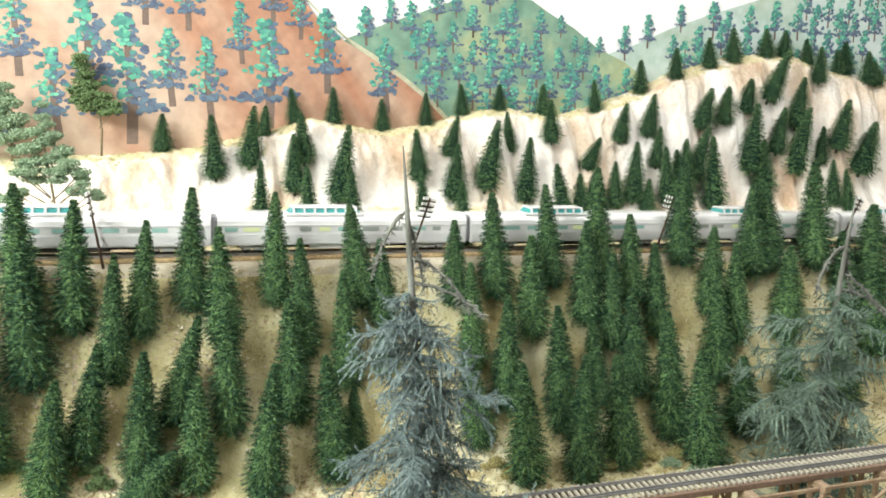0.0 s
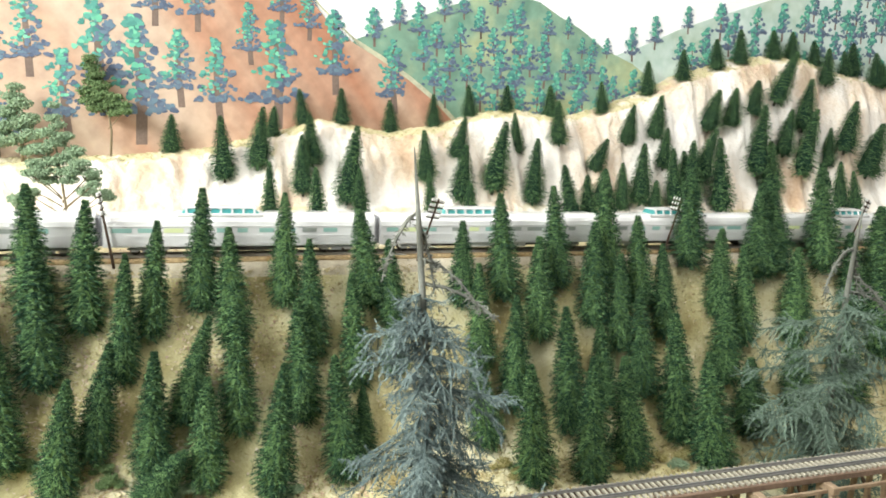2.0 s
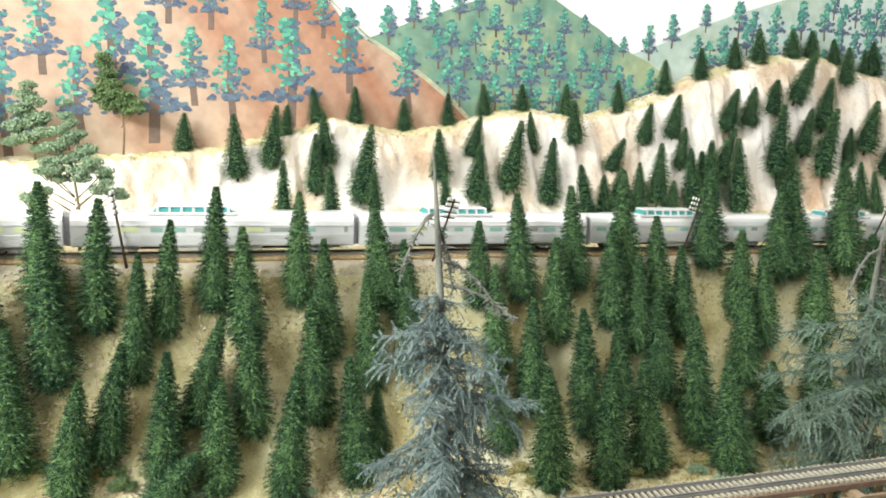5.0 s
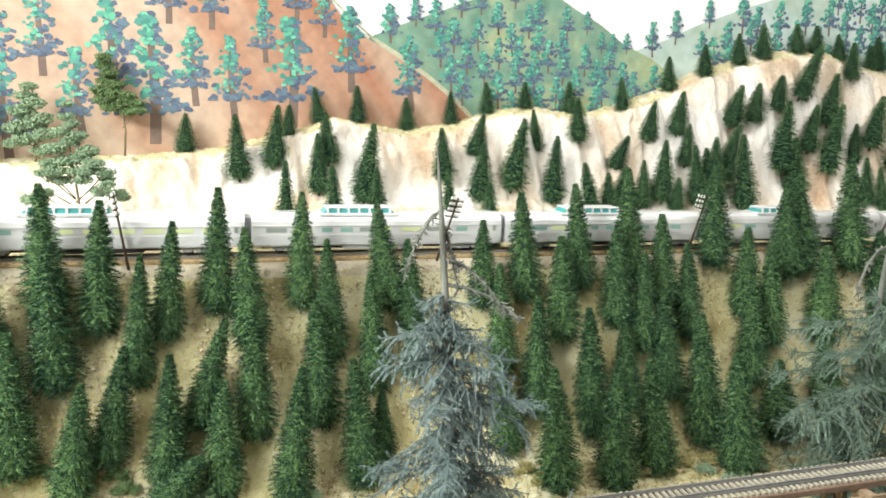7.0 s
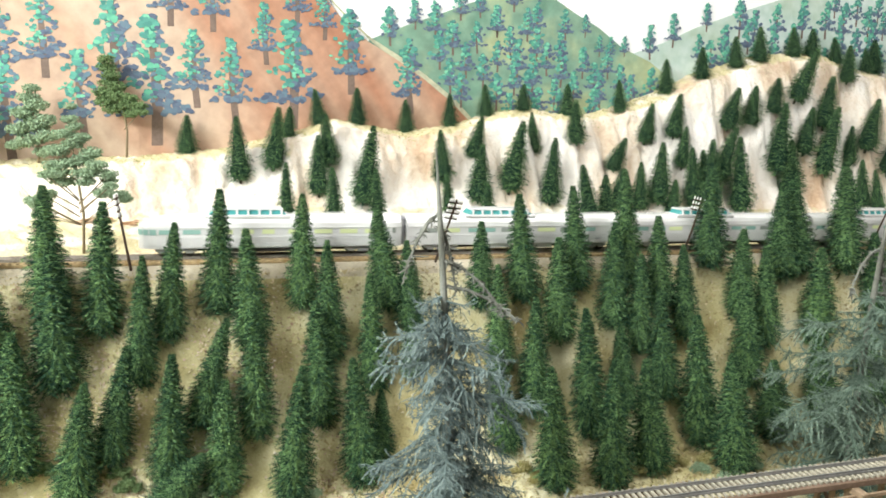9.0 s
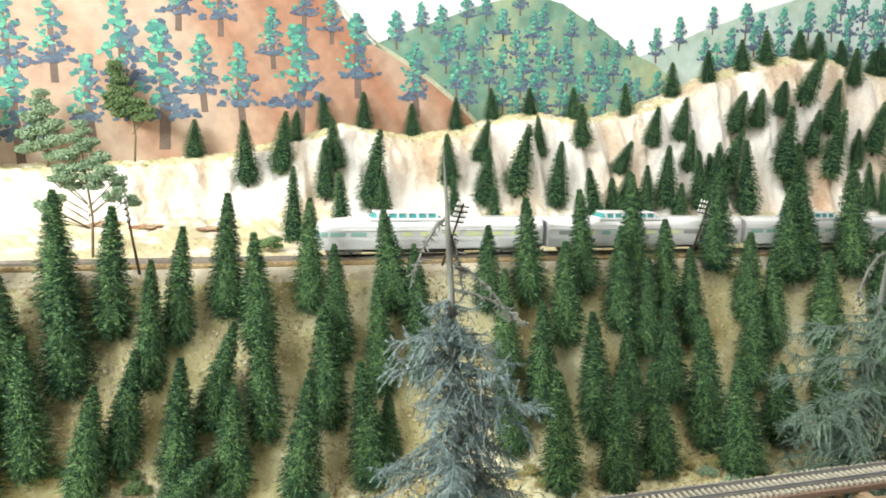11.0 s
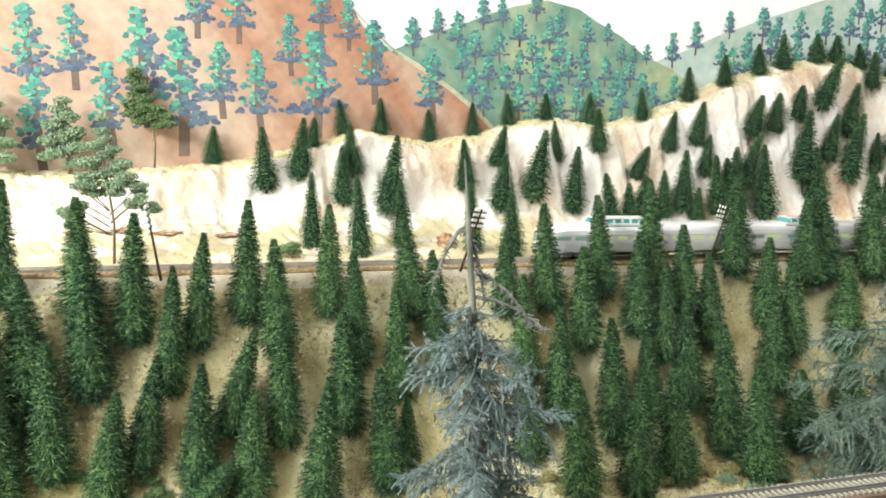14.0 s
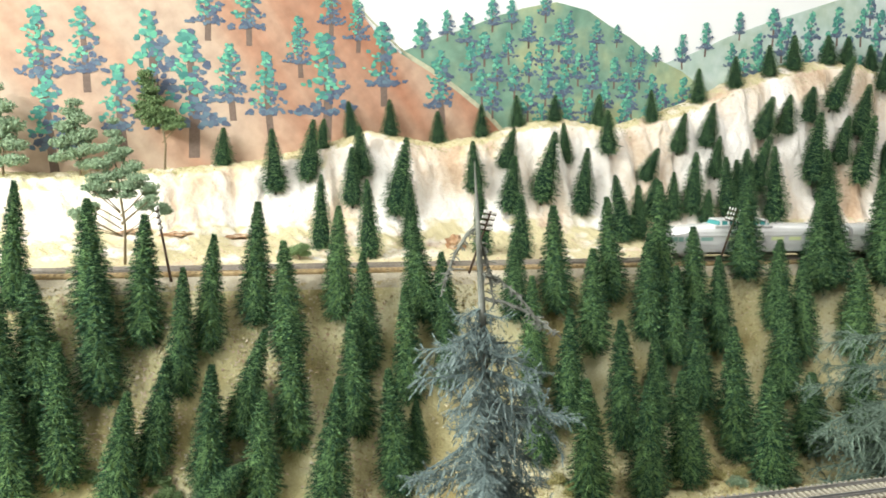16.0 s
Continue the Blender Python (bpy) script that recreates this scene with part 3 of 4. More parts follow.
HILL_FIRS_1 = [
    (0.461, 0.195, 0.063, 0.017, 14), (0.460, 0.168, 0.085, 0.021, 5), (0.510, 0.169, 0.106, 0.023, 11), (0.561, 0.193, 0.063, 0.014, -4), (0.565, 0.245, 0.044, 0.014, 1),
    (0.643, 0.245, 0.054, 0.016, -1), (0.628, 0.184, 0.067, 0.018, -2), (0.573, 0.160, 0.099, 0.020, 4), (0.729, 0.227, 0.053, 0.014, -4), (0.817, 0.233, 0.057, 0.016, -1),
    (0.880, 0.225, 0.053, 0.016, -1), (0.956, 0.236, 0.053, 0.017, -3)]
HILL_FIRS_2 = [
    (1.004, 0.234, 0.060, 0.018, -3), (1.086, 0.245, 0.052, 0.017, -5), (1.126, 0.245, 0.051, 0.017, -2), (1.181, 0.245, 0.048, 0.015, -7), (1.257, 0.245, 0.048, 0.014, -9),
    (1.181, 0.217, 0.065, 0.018, 1), (1.276, 0.249, 0.063, 0.019, -3), (1.052, 0.199, 0.095, 0.021, 21), (1.001, 0.194, 0.060, 0.022, 9), (0.957, 0.195, 0.066, 0.020, 8),
    (0.907, 0.188, 0.070, 0.022, 14), (0.806, 0.191, 0.071, 0.019, 8)]
HILL_FIRS_3 = [
    (0.753, 0.191, 0.064, 0.017, 10), (0.689, 0.182, 0.057, 0.018, 23), (0.814, 0.175, 0.067, 0.016, 5), (0.761, 0.155, 0.097, 0.021, 2), (0.726, 0.152, 0.076, 0.016, -1),
    (0.688, 0.157, 0.064, 0.021, 8), (0.822, 0.146, 0.096, 0.019, -5), (0.778, 0.140, 0.056, 0.016, 2), (0.873, 0.160, 0.090, 0.023, 17), (0.908, 0.141, 0.123, 0.023, -4),
    (1.112, 0.192, 0.091, 0.022, 7), (1.063, 0.181, 0.081, 0.020, 8)]
HILL_FIRS_4 = [
    (1.000, 0.171, 0.117, 0.025, 4), (1.028, 0.164, 0.095, 0.025, -3), (1.095, 0.172, 0.120, 0.024, 11), (1.169, 0.184, 0.070, 0.016, 1), (1.203, 0.183, 0.093, 0.024, 10),
    (1.179, 0.155, 0.083, 0.017, -5), (1.202, 0.140, 0.078, 0.015, -10), (0.849, 0.144, 0.107, 0.022, -0), (0.852, 0.157, 0.068, 0.018, -8), (1.252, 0.175, 0.099, 0.029, 14),
    (1.331, 0.228, 0.045, 0.021, -7), (1.311, 0.226, 0.060, 0.019, -4)]
HILL_FIRS_W = [
    (0.174, 0.097, 0.098, 0.016, 2), (0.230, 0.057, 0.100, 0.017, -1), (0.287, 0.160, 0.110, 0.022, 9), (0.292, 0.090, 0.092, 0.016, -1), (0.382, 0.062, 0.097, 0.015, -3),
    (0.430, 0.047, 0.086, 0.018, -1), (0.615, 0.103, 0.099, 0.021, -10), (0.644, 0.114, 0.080, 0.020, -2)]


def plant_firs():
    groups = ((SLOPE_FIRS + SLOPE_FIRS_1 + SLOPE_FIRS_2 + SLOPE_FIRS_3 + SLOPE_FIRS_4 + SLOPE_FIRS_W, "firs on the slope", "dark green bottle-brush fir standing on the straw slope"),
              (HILL_FIRS + HILL_FIRS_1 + HILL_FIRS_2 + HILL_FIRS_3 + HILL_FIRS_4 + HILL_FIRS_W, "firs on the hill", "small dark green fir on the cream plaster hill"))
    n = 0
    for rows, group, label in groups:
        wide = 1.26 if "hill" in group else 1.17
        for a, b, h, w, lean in rows:
            n += 1
            trunk, crown = (SMALL_FIRS if "hill" in group else FIRS)[n % 4]
            text = label.replace("fir ", "fir leaning sideways ", 1) if abs(lean) > 9 else label
            m = Matrix.Translation(Vector(spot(a, b)) - Vector((0, 0, 0.004))) @ pose(0, 0, 0, 0, lean, 0) @ pose(0, 0, 0, 0, 0, n * 77) @ Matrix.Diagonal((w * wide, w * wide, h, 1))
            t = thing("fir_tree", text, "tree", m, group)
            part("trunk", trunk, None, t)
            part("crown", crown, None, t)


plant_firs()


# ---- large drooping spruces in the foreground ----
def spruce(a, b, tall, crown_top, width, mat, label, seed, bare_lean=0.0, twigs=22, boughs=5, tiers=14, droop=0.5, slim=0.02):
    """Hand-made spruce with drooping ragged boughs and a dead bare top."""
    rng = random.Random(seed)
    x, y, z = spot(a, b)
    t = thing("spruce_tree", label, "tree", Matrix.Translation((x, y, z - 0.004)))
    tip = bare_lean * tall
    tube_pts = [(tip * f ** 2, 0, tall * f) for f in (0, 0.3, 0.55, 0.7, 0.85, 1.0)]
    part("trunk", tube(bmesh.new(), tube_pts, [0.0055, 0.0045, 0.0036, 0.0031, 0.0024, 0.0005], 7), DEAD_WOOD, t, "bare weathered grey trunk", True)
    # dead limbs on the bare top, each hanging with wisps of moss
    for f, dx, dz in ((crown_top + 0.16, -0.030, -0.055), (crown_top + 0.07, 0.050, -0.045), (crown_top + 0.13, 0.012, -0.050), (crown_top + 0.02, 0.062, -0.030)):
        limb = bmesh.new()
        x0, z0 = tip * f ** 2, tall * f
        pts = [Vector((x0 + dx * u, 0.006 * math.sin(u * 3), z0 + dz * (0.25 * u + 0.75 * u * u))) for u in (0, 0.3, 0.6, 0.85, 1.0)]
        tube(limb, pts, [0.0013, 0.0016, 0.0014, 0.0010, 0.0004], 5)
        for i in range(70):
            k = rng.randrange(4)
            p = pts[k].lerp(pts[k + 1], rng.random())
            e = p + Vector((rng.gauss(0, 0.004), rng.gauss(0, 0.004), rng.uniform(-0.007, 0.003)))
            tube(limb, [p, (p + e) / 2 + Vector((0.001, 0, 0)), e], [0.0006, 0.0008, 0.0002], 3)
        part("dead_limb", limb, DEAD_WOOD, t, "broken grey dead limb with wisps")
    for k in range(tiers):
        f = k / (tiers - 1)
        for j in range(boughs):
            zc = tall * crown_top * min(1.0, 0.06 + 0.94 * f + rng.uniform(-0.07, 0.06))
            q = 2 * math.pi * (j + rng.uniform(-0.4, 0.4)) / boughs + k * 0.9
            reach = (width * (1 - f) ** 0.8 + slim) * min(1.0, 0.45 + 5 * (1.02 - zc / (tall * crown_top))) * rng.choice((0.35, 0.55, 0.8, 1.0, 1.3)) * rng.uniform(0.88, 1.12)
            c, s = math.cos(q), math.sin(q)
            out, side = Vector((c, s, 0)), Vector((-s, c, 0))
            sag, lift = droop * rng.uniform(0.1, 1.45), rng.uniform(-0.1, 0.2)
            bend = rng.uniform(-0.55, 0.55)
            root = Vector((tip * (zc / tall) ** 2, 0, zc))

            def along(u):
                return root + out * reach * u + side * reach * bend * u * u + Vector((0, 0, reach * (lift * u - sag * u ** 1.5 + 0.22 * sag * u ** 4)))

            spine = tube(bmesh.new(), [along(u) for u in (0, 0.3, 0.6, 0.85, 1.0)], [0.0014, 0.0011, 0.0008, 0.0006, 0.0003], 4)
            bough = part("bough", spine, mat, t)
            verts, faces = [], []
            # twigs fork off the bough on both sides, matted with short ragged needles
            count = max(8, int(twigs * reach / 0.07))
            for i in range(count + 1):
                u = 0.14 + 0.86 * i / count
                p = along(u)
                sgn = (-1, 1)[i % 2] if i < count else 0.0
                fwd = (along(min(1.0, u + 0.05)) - along(u - 0.05)).normalized()
                way = (fwd * rng.uniform(0.1, 1.1) + side * sgn * rng.uniform(0.4, 1.1) + Vector((0, 0, rng.uniform(-0.7, 0.3)))).normalized()
                ln = (0.010 + 0.30 * reach * (1.05 - u) ** 0.7 * (0.4 + u)) * rng.uniform(0.6, 1.3)
                hang = rng.uniform(-0.6, 0.9)
                steps = max(4, int(ln / 0.0024))
                last_ = p
                for h in range(steps):
                    v = (h + 1) / steps
                    nxt = p + way * ln * v + Vector((rng.gauss(0, 0.0005), rng.gauss(0, 0.0005), -ln * hang * v * v))
                    d = (nxt - last_).normalized()
                    w1 = d.cross(Vector((0, 0, 1))).normalized()
                    for sgn2 in (-1, 1, -0.7, 0.7, -0.3, 0.3):
                        nd = (d * rng.uniform(0.5, 1.0) + w1 * sgn2 * rng.uniform(0.6, 1.1) + Vector((0, 0, rng.uniform(-0.7, 0.15)))).normalized()
                        nl = rng.uniform(0.0028, 0.0075) * (1.1 - 0.5 * v)
                        wd = d * rng.uniform(0.00018, 0.0005)
                        n = len(verts)
                        verts += [tuple(last_ + wd), tuple(last_ - wd), tuple(last_ + nd * nl)]
                        faces.append((n, n + 1, n + 2))
                    n = len(verts)
                    wide = w1 * 0.0005
                    verts += [tuple(last_ + wide), tuple(last_ - wide), tuple(nxt - wide), tuple(nxt + wide)]
                    faces.append((n, n + 1, n + 2, n + 3))
                    last_ = nxt
            me = bpy.data.meshes.new("needle_spray")
            me.from_pydata(verts, [], faces)
            me.materials.append(mat)
            part("needle_spray", me, mat, bough)
    return t


spruce(0.264, -0.29, 0.43, 0.72, 0.060, SPRUCE_GREY, "ragged grey-green spruce with a dead bare top", 5, -0.03, 34, 6, 30, 0.60, 0.027)
spruce(0.772, -0.232, 0.365, 0.69, 0.075, SPRUCE_GREEN, "broad dull green spruce with a broken dead top", 9, 0.045, 36, 5, 16, 0.42, 0.045)


# ---- fluffy pines and shrubs ----
TUFT_V = np.array([(1, 0, 0), (-1, 0, 0), (0, 1, 0), (0, -1, 0), (0, 0, 1), (0, 0, -1)])
TUFT_F = np.array([(0, 2, 4), (2, 1, 4), (1, 3, 4), (3, 0, 4), (2, 0, 5), (1, 2, 5), (3, 1, 5), (0, 3, 5)])


def foam(clumps, rng, mat, tufts=420, flat=0.5):
    """Uneven foam clumps (x, y, z, r), each made of many small tufts."""
    verts, faces, n = [], [], 0
    for x, y, z, r in clumps:
        for i in range(tufts):
            d = rng.normal(size=3)
            d *= rng.uniform(0.3, 1.18) / np.linalg.norm(d)
            s = r * rng.uniform(0.055, 0.115)
            turn_ = np.linalg.qr(rng.normal(size=(3, 3)))[0]
            verts.append((TUFT_V * (s * 1.9, s, s * 0.6)) @ turn_ + (x + d[0] * r, y + d[1] * r, z + d[2] * r * flat))
            faces.append(TUFT_F + n)
            n += 6
    me = bpy.data.meshes.new("crown")
    me.from_pydata(np.concatenate(verts).tolist(), [], np.concatenate(faces).tolist())
    me.materials.append(mat)
    return me


def pine(a, b, tall, clumps, mat, label, seed, name="pine_tree", bare=True):
    rng = random.Random(seed)
    t = thing(name, label, "tree", at_spot(a, b, None, -math.degrees(TURN)))
    tube_pts = [(0.004 * math.sin(f * 5) - 0.0 * f, 0, tall * f - 0.004) for f in (0, 0.3, 0.6, 0.95)]
    wood = tube(bmesh.new(), tube_pts, [0.0017, 0.0015, 0.0012, 0.0005], 6)
    puffs = []
    for x, z, r in clumps:
        y = rng.uniform(-0.4, 0.4) * abs(x)
        foot = max(tall * 0.2, z - abs(x) * (0.6 + 0.4 * rng.random()))
        if abs(x) > 0.018:
            tube(wood, [(0, 0, foot), (x * 0.6, y * 0.6, (foot + z) / 2 + 0.003), (x, y, z)], [0.0008, 0.0007, 0.0005], 4)
        puffs.append((x, y, z, r * 1.15))
    part("trunk", wood, PINE_BARK, t, "thin bare trunk with wiry branches", True)
    part("crown", foam(puffs, np.random.default_rng(seed), mat), mat, t)
    return t


pine(-0.053, 0.044, 0.160, [(0.0003, 0.1600, 0.0055), (-0.0018, 0.1465, 0.0073), (0.0031, 0.1390, 0.0074), (-0.0063, 0.1315, 0.0084), (0.0079, 0.1270, 0.0085), (0.0000, 0.1210, 0.0095), (-0.0143, 0.1135, 0.0097), (0.0170, 0.1105, 0.0098), (0.0064, 0.1030, 0.0100), (-0.0066, 0.1000, 0.0100), (0.0262, 0.0980, 0.0092), (-0.0257, 0.0970, 0.0092), (0.0169, 0.0900, 0.0095), (-0.0169, 0.0900, 0.0095), (0.0357, 0.0880, 0.0086), (-0.0332, 0.0870, 0.0077), (0.0029, 0.0890, 0.0086), (0.0280, 0.0670, 0.0090), (0.0380, 0.0630, 0.0090), (0.0460, 0.0590, 0.0070), (-0.0340, 0.0640, 0.0090), (-0.0440, 0.0600, 0.0090), (-0.0500, 0.0520, 0.0080), (-0.0530, 0.0420, 0.0070), (-0.0490, 0.0330, 0.0060), (-0.0260, 0.0680, 0.0070), (0.0300, 0.0800, 0.0080), (-0.0260, 0.0800, 0.0080), (0.0120, 0.0800, 0.0080), (-0.0120, 0.0790, 0.0080), (0.0420, 0.0760, 0.0070)],
     PINE_FOAM, "spreading pale green model pine with a thin bare trunk", 11)
pine(-0.122, 0.225, 0.104, [(0.0014, 0.0950, 0.0085), (-0.0043, 0.0836, 0.0110), (0.0072, 0.0741, 0.0119), (-0.0101, 0.0646, 0.0127), (0.0115, 0.0551, 0.0127), (0.0000, 0.0494, 0.0145), (-0.0173, 0.0437, 0.0119), (0.0202, 0.0361, 0.0119), (-0.0043, 0.0304, 0.0136), (-0.0216, 0.0247, 0.0102), (0.0245, 0.0190, 0.0102), (0.0086, 0.0152, 0.0110)],
     PINE_FOAM, "bushy dull green model pine against the painted hill", 12)
pine(-0.212, 0.225, 0.120, [(0.0000, 0.1121, 0.0102), (-0.0072, 0.0950, 0.0136), (0.0101, 0.0874, 0.0136), (-0.0130, 0.0722, 0.0153), (0.0144, 0.0646, 0.0153), (0.0000, 0.0532, 0.0170), (0.0216, 0.0399, 0.0136), (-0.0173, 0.0361, 0.0153), (0.0245, 0.0209, 0.0119), (0.0029, 0.0190, 0.0136)],
     PINE_FOAM, "bushy dull green model pine at the hill's foot", 13)
pine(-0.018, 0.240, 0.128, [(-0.014, 0.128, 0.009), (-0.017, 0.118, 0.010), (-0.011, 0.108, 0.010), (-0.016, 0.098, 0.011), (-0.004, 0.094, 0.010), (-0.022, 0.086, 0.011), (-0.006, 0.082, 0.012), (0.008, 0.078, 0.011), (-0.020, 0.074, 0.011), (0.002, 0.068, 0.011), (0.020, 0.068, 0.010), (0.027, 0.060, 0.008), (-0.012, 0.064, 0.010), (0.012, 0.058, 0.008)],
     BUSH_FOAM, "lopsided green model tree on a thin wire trunk", 14, "wire_tree")
pine(0.139, 0.05, 0.020, [(0.0, 0.012, 0.009), (0.007, 0.015, 0.008), (-0.007, 0.010, 0.008), (0.010, 0.007, 0.006)], BUSH_FOAM, "small green shrub beside the track", 15, "shrub")


def rock_outcrop(a, b, z, sx, sy, sz, seed, label):
    bm = bmesh.new()
    bmesh.ops.create_icosphere(bm, subdivisions=3, radius=1)
    for v in bm.verts:
        q = v.co * 1.7 + Vector((seed * 3.1, 0, 0))
        k = 1 + 0.5 * noise.fractal(q * 1.6, 0.9, 2.0, 5)
        v.co = Vector((v.co.x * sx * k, v.co.y * sy * k, v.co.z * sz * k))
    return single("rock_outcrop", bm, ROCK, label, "rock", at_spot(a, b, float(height(a, b)) + z), "rock ledges")


rock_outcrop(-0.001, 0.150, 0.0, 0.022, 0.012, 0.0028, 1, "brown rock ledge breaking out of the cream cliff")
rock_outcrop(0.069, 0.144, 0.0, 0.026, 0.012, 0.0024, 2, "brown rock ledge breaking out of the cream cliff")
rock_outcrop(0.352, 0.092, 0.004, 0.012, 0.010, 0.012, 3, "rust-brown rock face beside the line")
rock_outcrop(-0.05, 0.150, 0.003, 0.018, 0.010, 0.002, 4, "brown rock ledge breaking out of the cream cliff")


def low_shrubs():
    rng = random.Random(31)
    rows = ((-0.016, -0.107, BUSH_FOAM, "low green foam shrub at the slope's foot"), (-0.012, -0.113, BUSH_FOAM, "low green foam shrub at the slope's foot"), (-0.090, -0.096, BUSH_FOAM, "low green foam shrub at the slope's foot"),
            (0.056, -0.126, PINE_FOAM, "pale green foam shrub at the slope's foot"), (0.143, -0.135, PINE_FOAM, "pale green foam shrub at the slope's foot"), (0.165, -0.136, PINE_FOAM, "pale green foam shrub at the slope's foot"),
            (0.400, -0.132, LICHEN, "yellow-green lichen tuft on the slope"), (0.420, -0.150, LICHEN, "yellow-green lichen tuft on the slope"), (0.533, -0.157, LICHEN, "yellow-green lichen tuft on the slope"),
            (0.574, -0.162, LICHEN, "yellow-green lichen tuft on the slope"), (0.600, -0.152, LICHEN, "yellow-green lichen tuft on the slope"), (0.620, -0.164, PINE_FOAM, "pale green foam shrub beside the trestle"),
            (0.636, -0.154, LICHEN, "yellow-green lichen tuft on the slope"), (0.660, -0.140, LICHEN, "yellow-green lichen tuft on the slope"), (0.647, -0.184, PINE_FOAM, "pale green foam shrub beside the trestle"),
            (0.690, -0.172, PINE_FOAM, "pale green foam shrub beside the trestle"), (0.790, -0.120, LICHEN, "yellow-green lichen tuft on the slope"), (0.179, 0.047, BUSH_FOAM, "tiny green shrub behind the track"))
    for a, b, mat, label in rows:
        size = 0.4 if b > 0 else 1.0
        pine(a, b, 0.014 * size, [(rng.uniform(-0.010, 0.010) * size, rng.uniform(0.001, 0.010) * size, rng.uniform(0.004, 0.007) * size) for k in range(5)], mat, label, int(1000 * abs(a)), "shrub")


LICHEN = leafy("yellow_green_lichen", (0.24, 0.22, 0.08), (0.42, 0.38, 0.16), (0.60, 0.54, 0.30), 0.9)
low_shrubs()


# ---- railway track on the hill shelf ----
def straight_track(name, label, a0, a1, tie_mat, side_mat, m, pitch, bed=True, tie=0.030):
    t = thing(name, label, "track", m)
    length = a1 - a0
    for s in (-1, 1):
        bm = box(bmesh.new(), a0, a1, s * 0.00825 - 0.0005, s * 0.00825 + 0.0005, 0.0042, 0.0066)
        box(bm, a0, a1, s * 0.00825 - 0.0011, s * 0.00825 + 0.0011, 0.0036, 0.0043)
        part("rail", bm, side_mat, t, "weathered steel rail")
    shared = mesh_of("sleeper", box(bmesh.new(), -0.0014, 0.0014, -tie / 2, tie / 2, 0.0006, 0.0036, None, 0.0003), tie_mat)
    if bed:
        part("ballast_bed", box(bmesh.new(), a0, a1, -0.0155, 0.0155, -0.002, 0.0030, None, 0.0014), BED, t, "ochre ballast bed")
    count = int(length / pitch)
    rest = bmesh.new()
    for k in range(count):
        a = a0 + (k + 0.5) * pitch
        if 0 <= k - FIRST_TIE.get(name, 0) < 280:
            ob = part("sleeper", shared, tie_mat, t)
            ob.location = (a, 0.0006 * math.sin(k * 12.9), 0)
        else:
            box(rest, a - 0.0014, a + 0.0014, -tie / 2, tie / 2, 0.001, 0.0036)
    if len(rest.verts):
        ob = part("sleepers", rest, tie_mat, t)
        ob["kind"] = "stuff"
    else:
        rest.free()
    return t


FIRST_TIE = {"railway_track": 120, "bridge_track": 0}
LINE = Matrix.Translation(spot(0, 0, -0.0095)) @ pose(0, 0, 0, 0, 0, math.degrees(TURN)) @ pose(0, 0, 0, 0, math.degrees(math.atan(-GRADE)), 0)
straight_track("railway_track", "straight railway track on the pale shelf", -1.1, 2.95, TIE_DARK, RUST, LINE, 0.0066)


# ---- trestle bridge in the foreground ----
def trestle():
    turn_ = 13.5
    m = Matrix.Translation((0.238, 0.6375, -0.2005)) @ pose(0, 0, 0, 0, 0, turn_)
    straight_track("bridge_track", "grey rails on pale sleepers over the trestle", -0.75, 0.75, TIE_PALE, RAIL, m, 0.0064, False, 0.033)
    guard = bpy.context.scene.objects["bridge_track"]
    part("guard_rail", box(bmesh.new(), -0.75, 0.75, -0.0108, -0.0100, 0.0036, 0.0054), RAIL, guard)
    t = thing("trestle_bridge", "brown timber trestle bridge below the slope", "bridge", m)
    for s in (-1, 1):
        part("deck_beam", box(bmesh.new(), -0.75, 0.75, s * 0.016 - 0.003, s * 0.016 + 0.003, -0.0055, 0.0008, None, 0.0006), TIMBER, t, "reddish brown deck beam")
        part("lower_rail", box(bmesh.new(), -0.75, 0.75, s * 0.024 - 0.0015, s * 0.024 + 0.0015, -0.0140, -0.0100, None, 0.0005), TIMBER_PALE, t, "tan timber rail")
    for k in range(19):
        x = -0.72 + k * 0.08
        ground = -0.13
        cap = box(bmesh.new(), x - 0.004, x + 0.004, -0.032, 0.032, -0.0130, -0.0056, None, 0.0006)
        bent = part("trestle_bent", cap, TIMBER_PALE, t, "tan cap timber")
        for y in (-0.026, -0.009, 0.009, 0.026):
            part("post", tube(bmesh.new(), [(x, y * 1.5, ground), (x, y, -0.0130)], [0.0034, 0.0034], 6), TIMBER_PALE, bent)
        for s in (-1, 1):
            part("brace", tube(bmesh.new(), [(x, -0.036 * s, ground + 0.02), (x, 0.028 * s, -0.016)], [0.0018, 0.0018], 4), TIMBER, bent)
        for s in (-1, 1):
            part("brace", tube(bmesh.new(), [(x + 0.003, -0.030, -0.016), (x + 0.04 + 0.037 * s, -0.030, -0.070)] if s > 0 else [(x + 0.077, -0.030, -0.016), (x + 0.003, -0.030, -0.070)], [0.0018, 0.0018], 4), TIMBER_PALE, bent)


trestle()


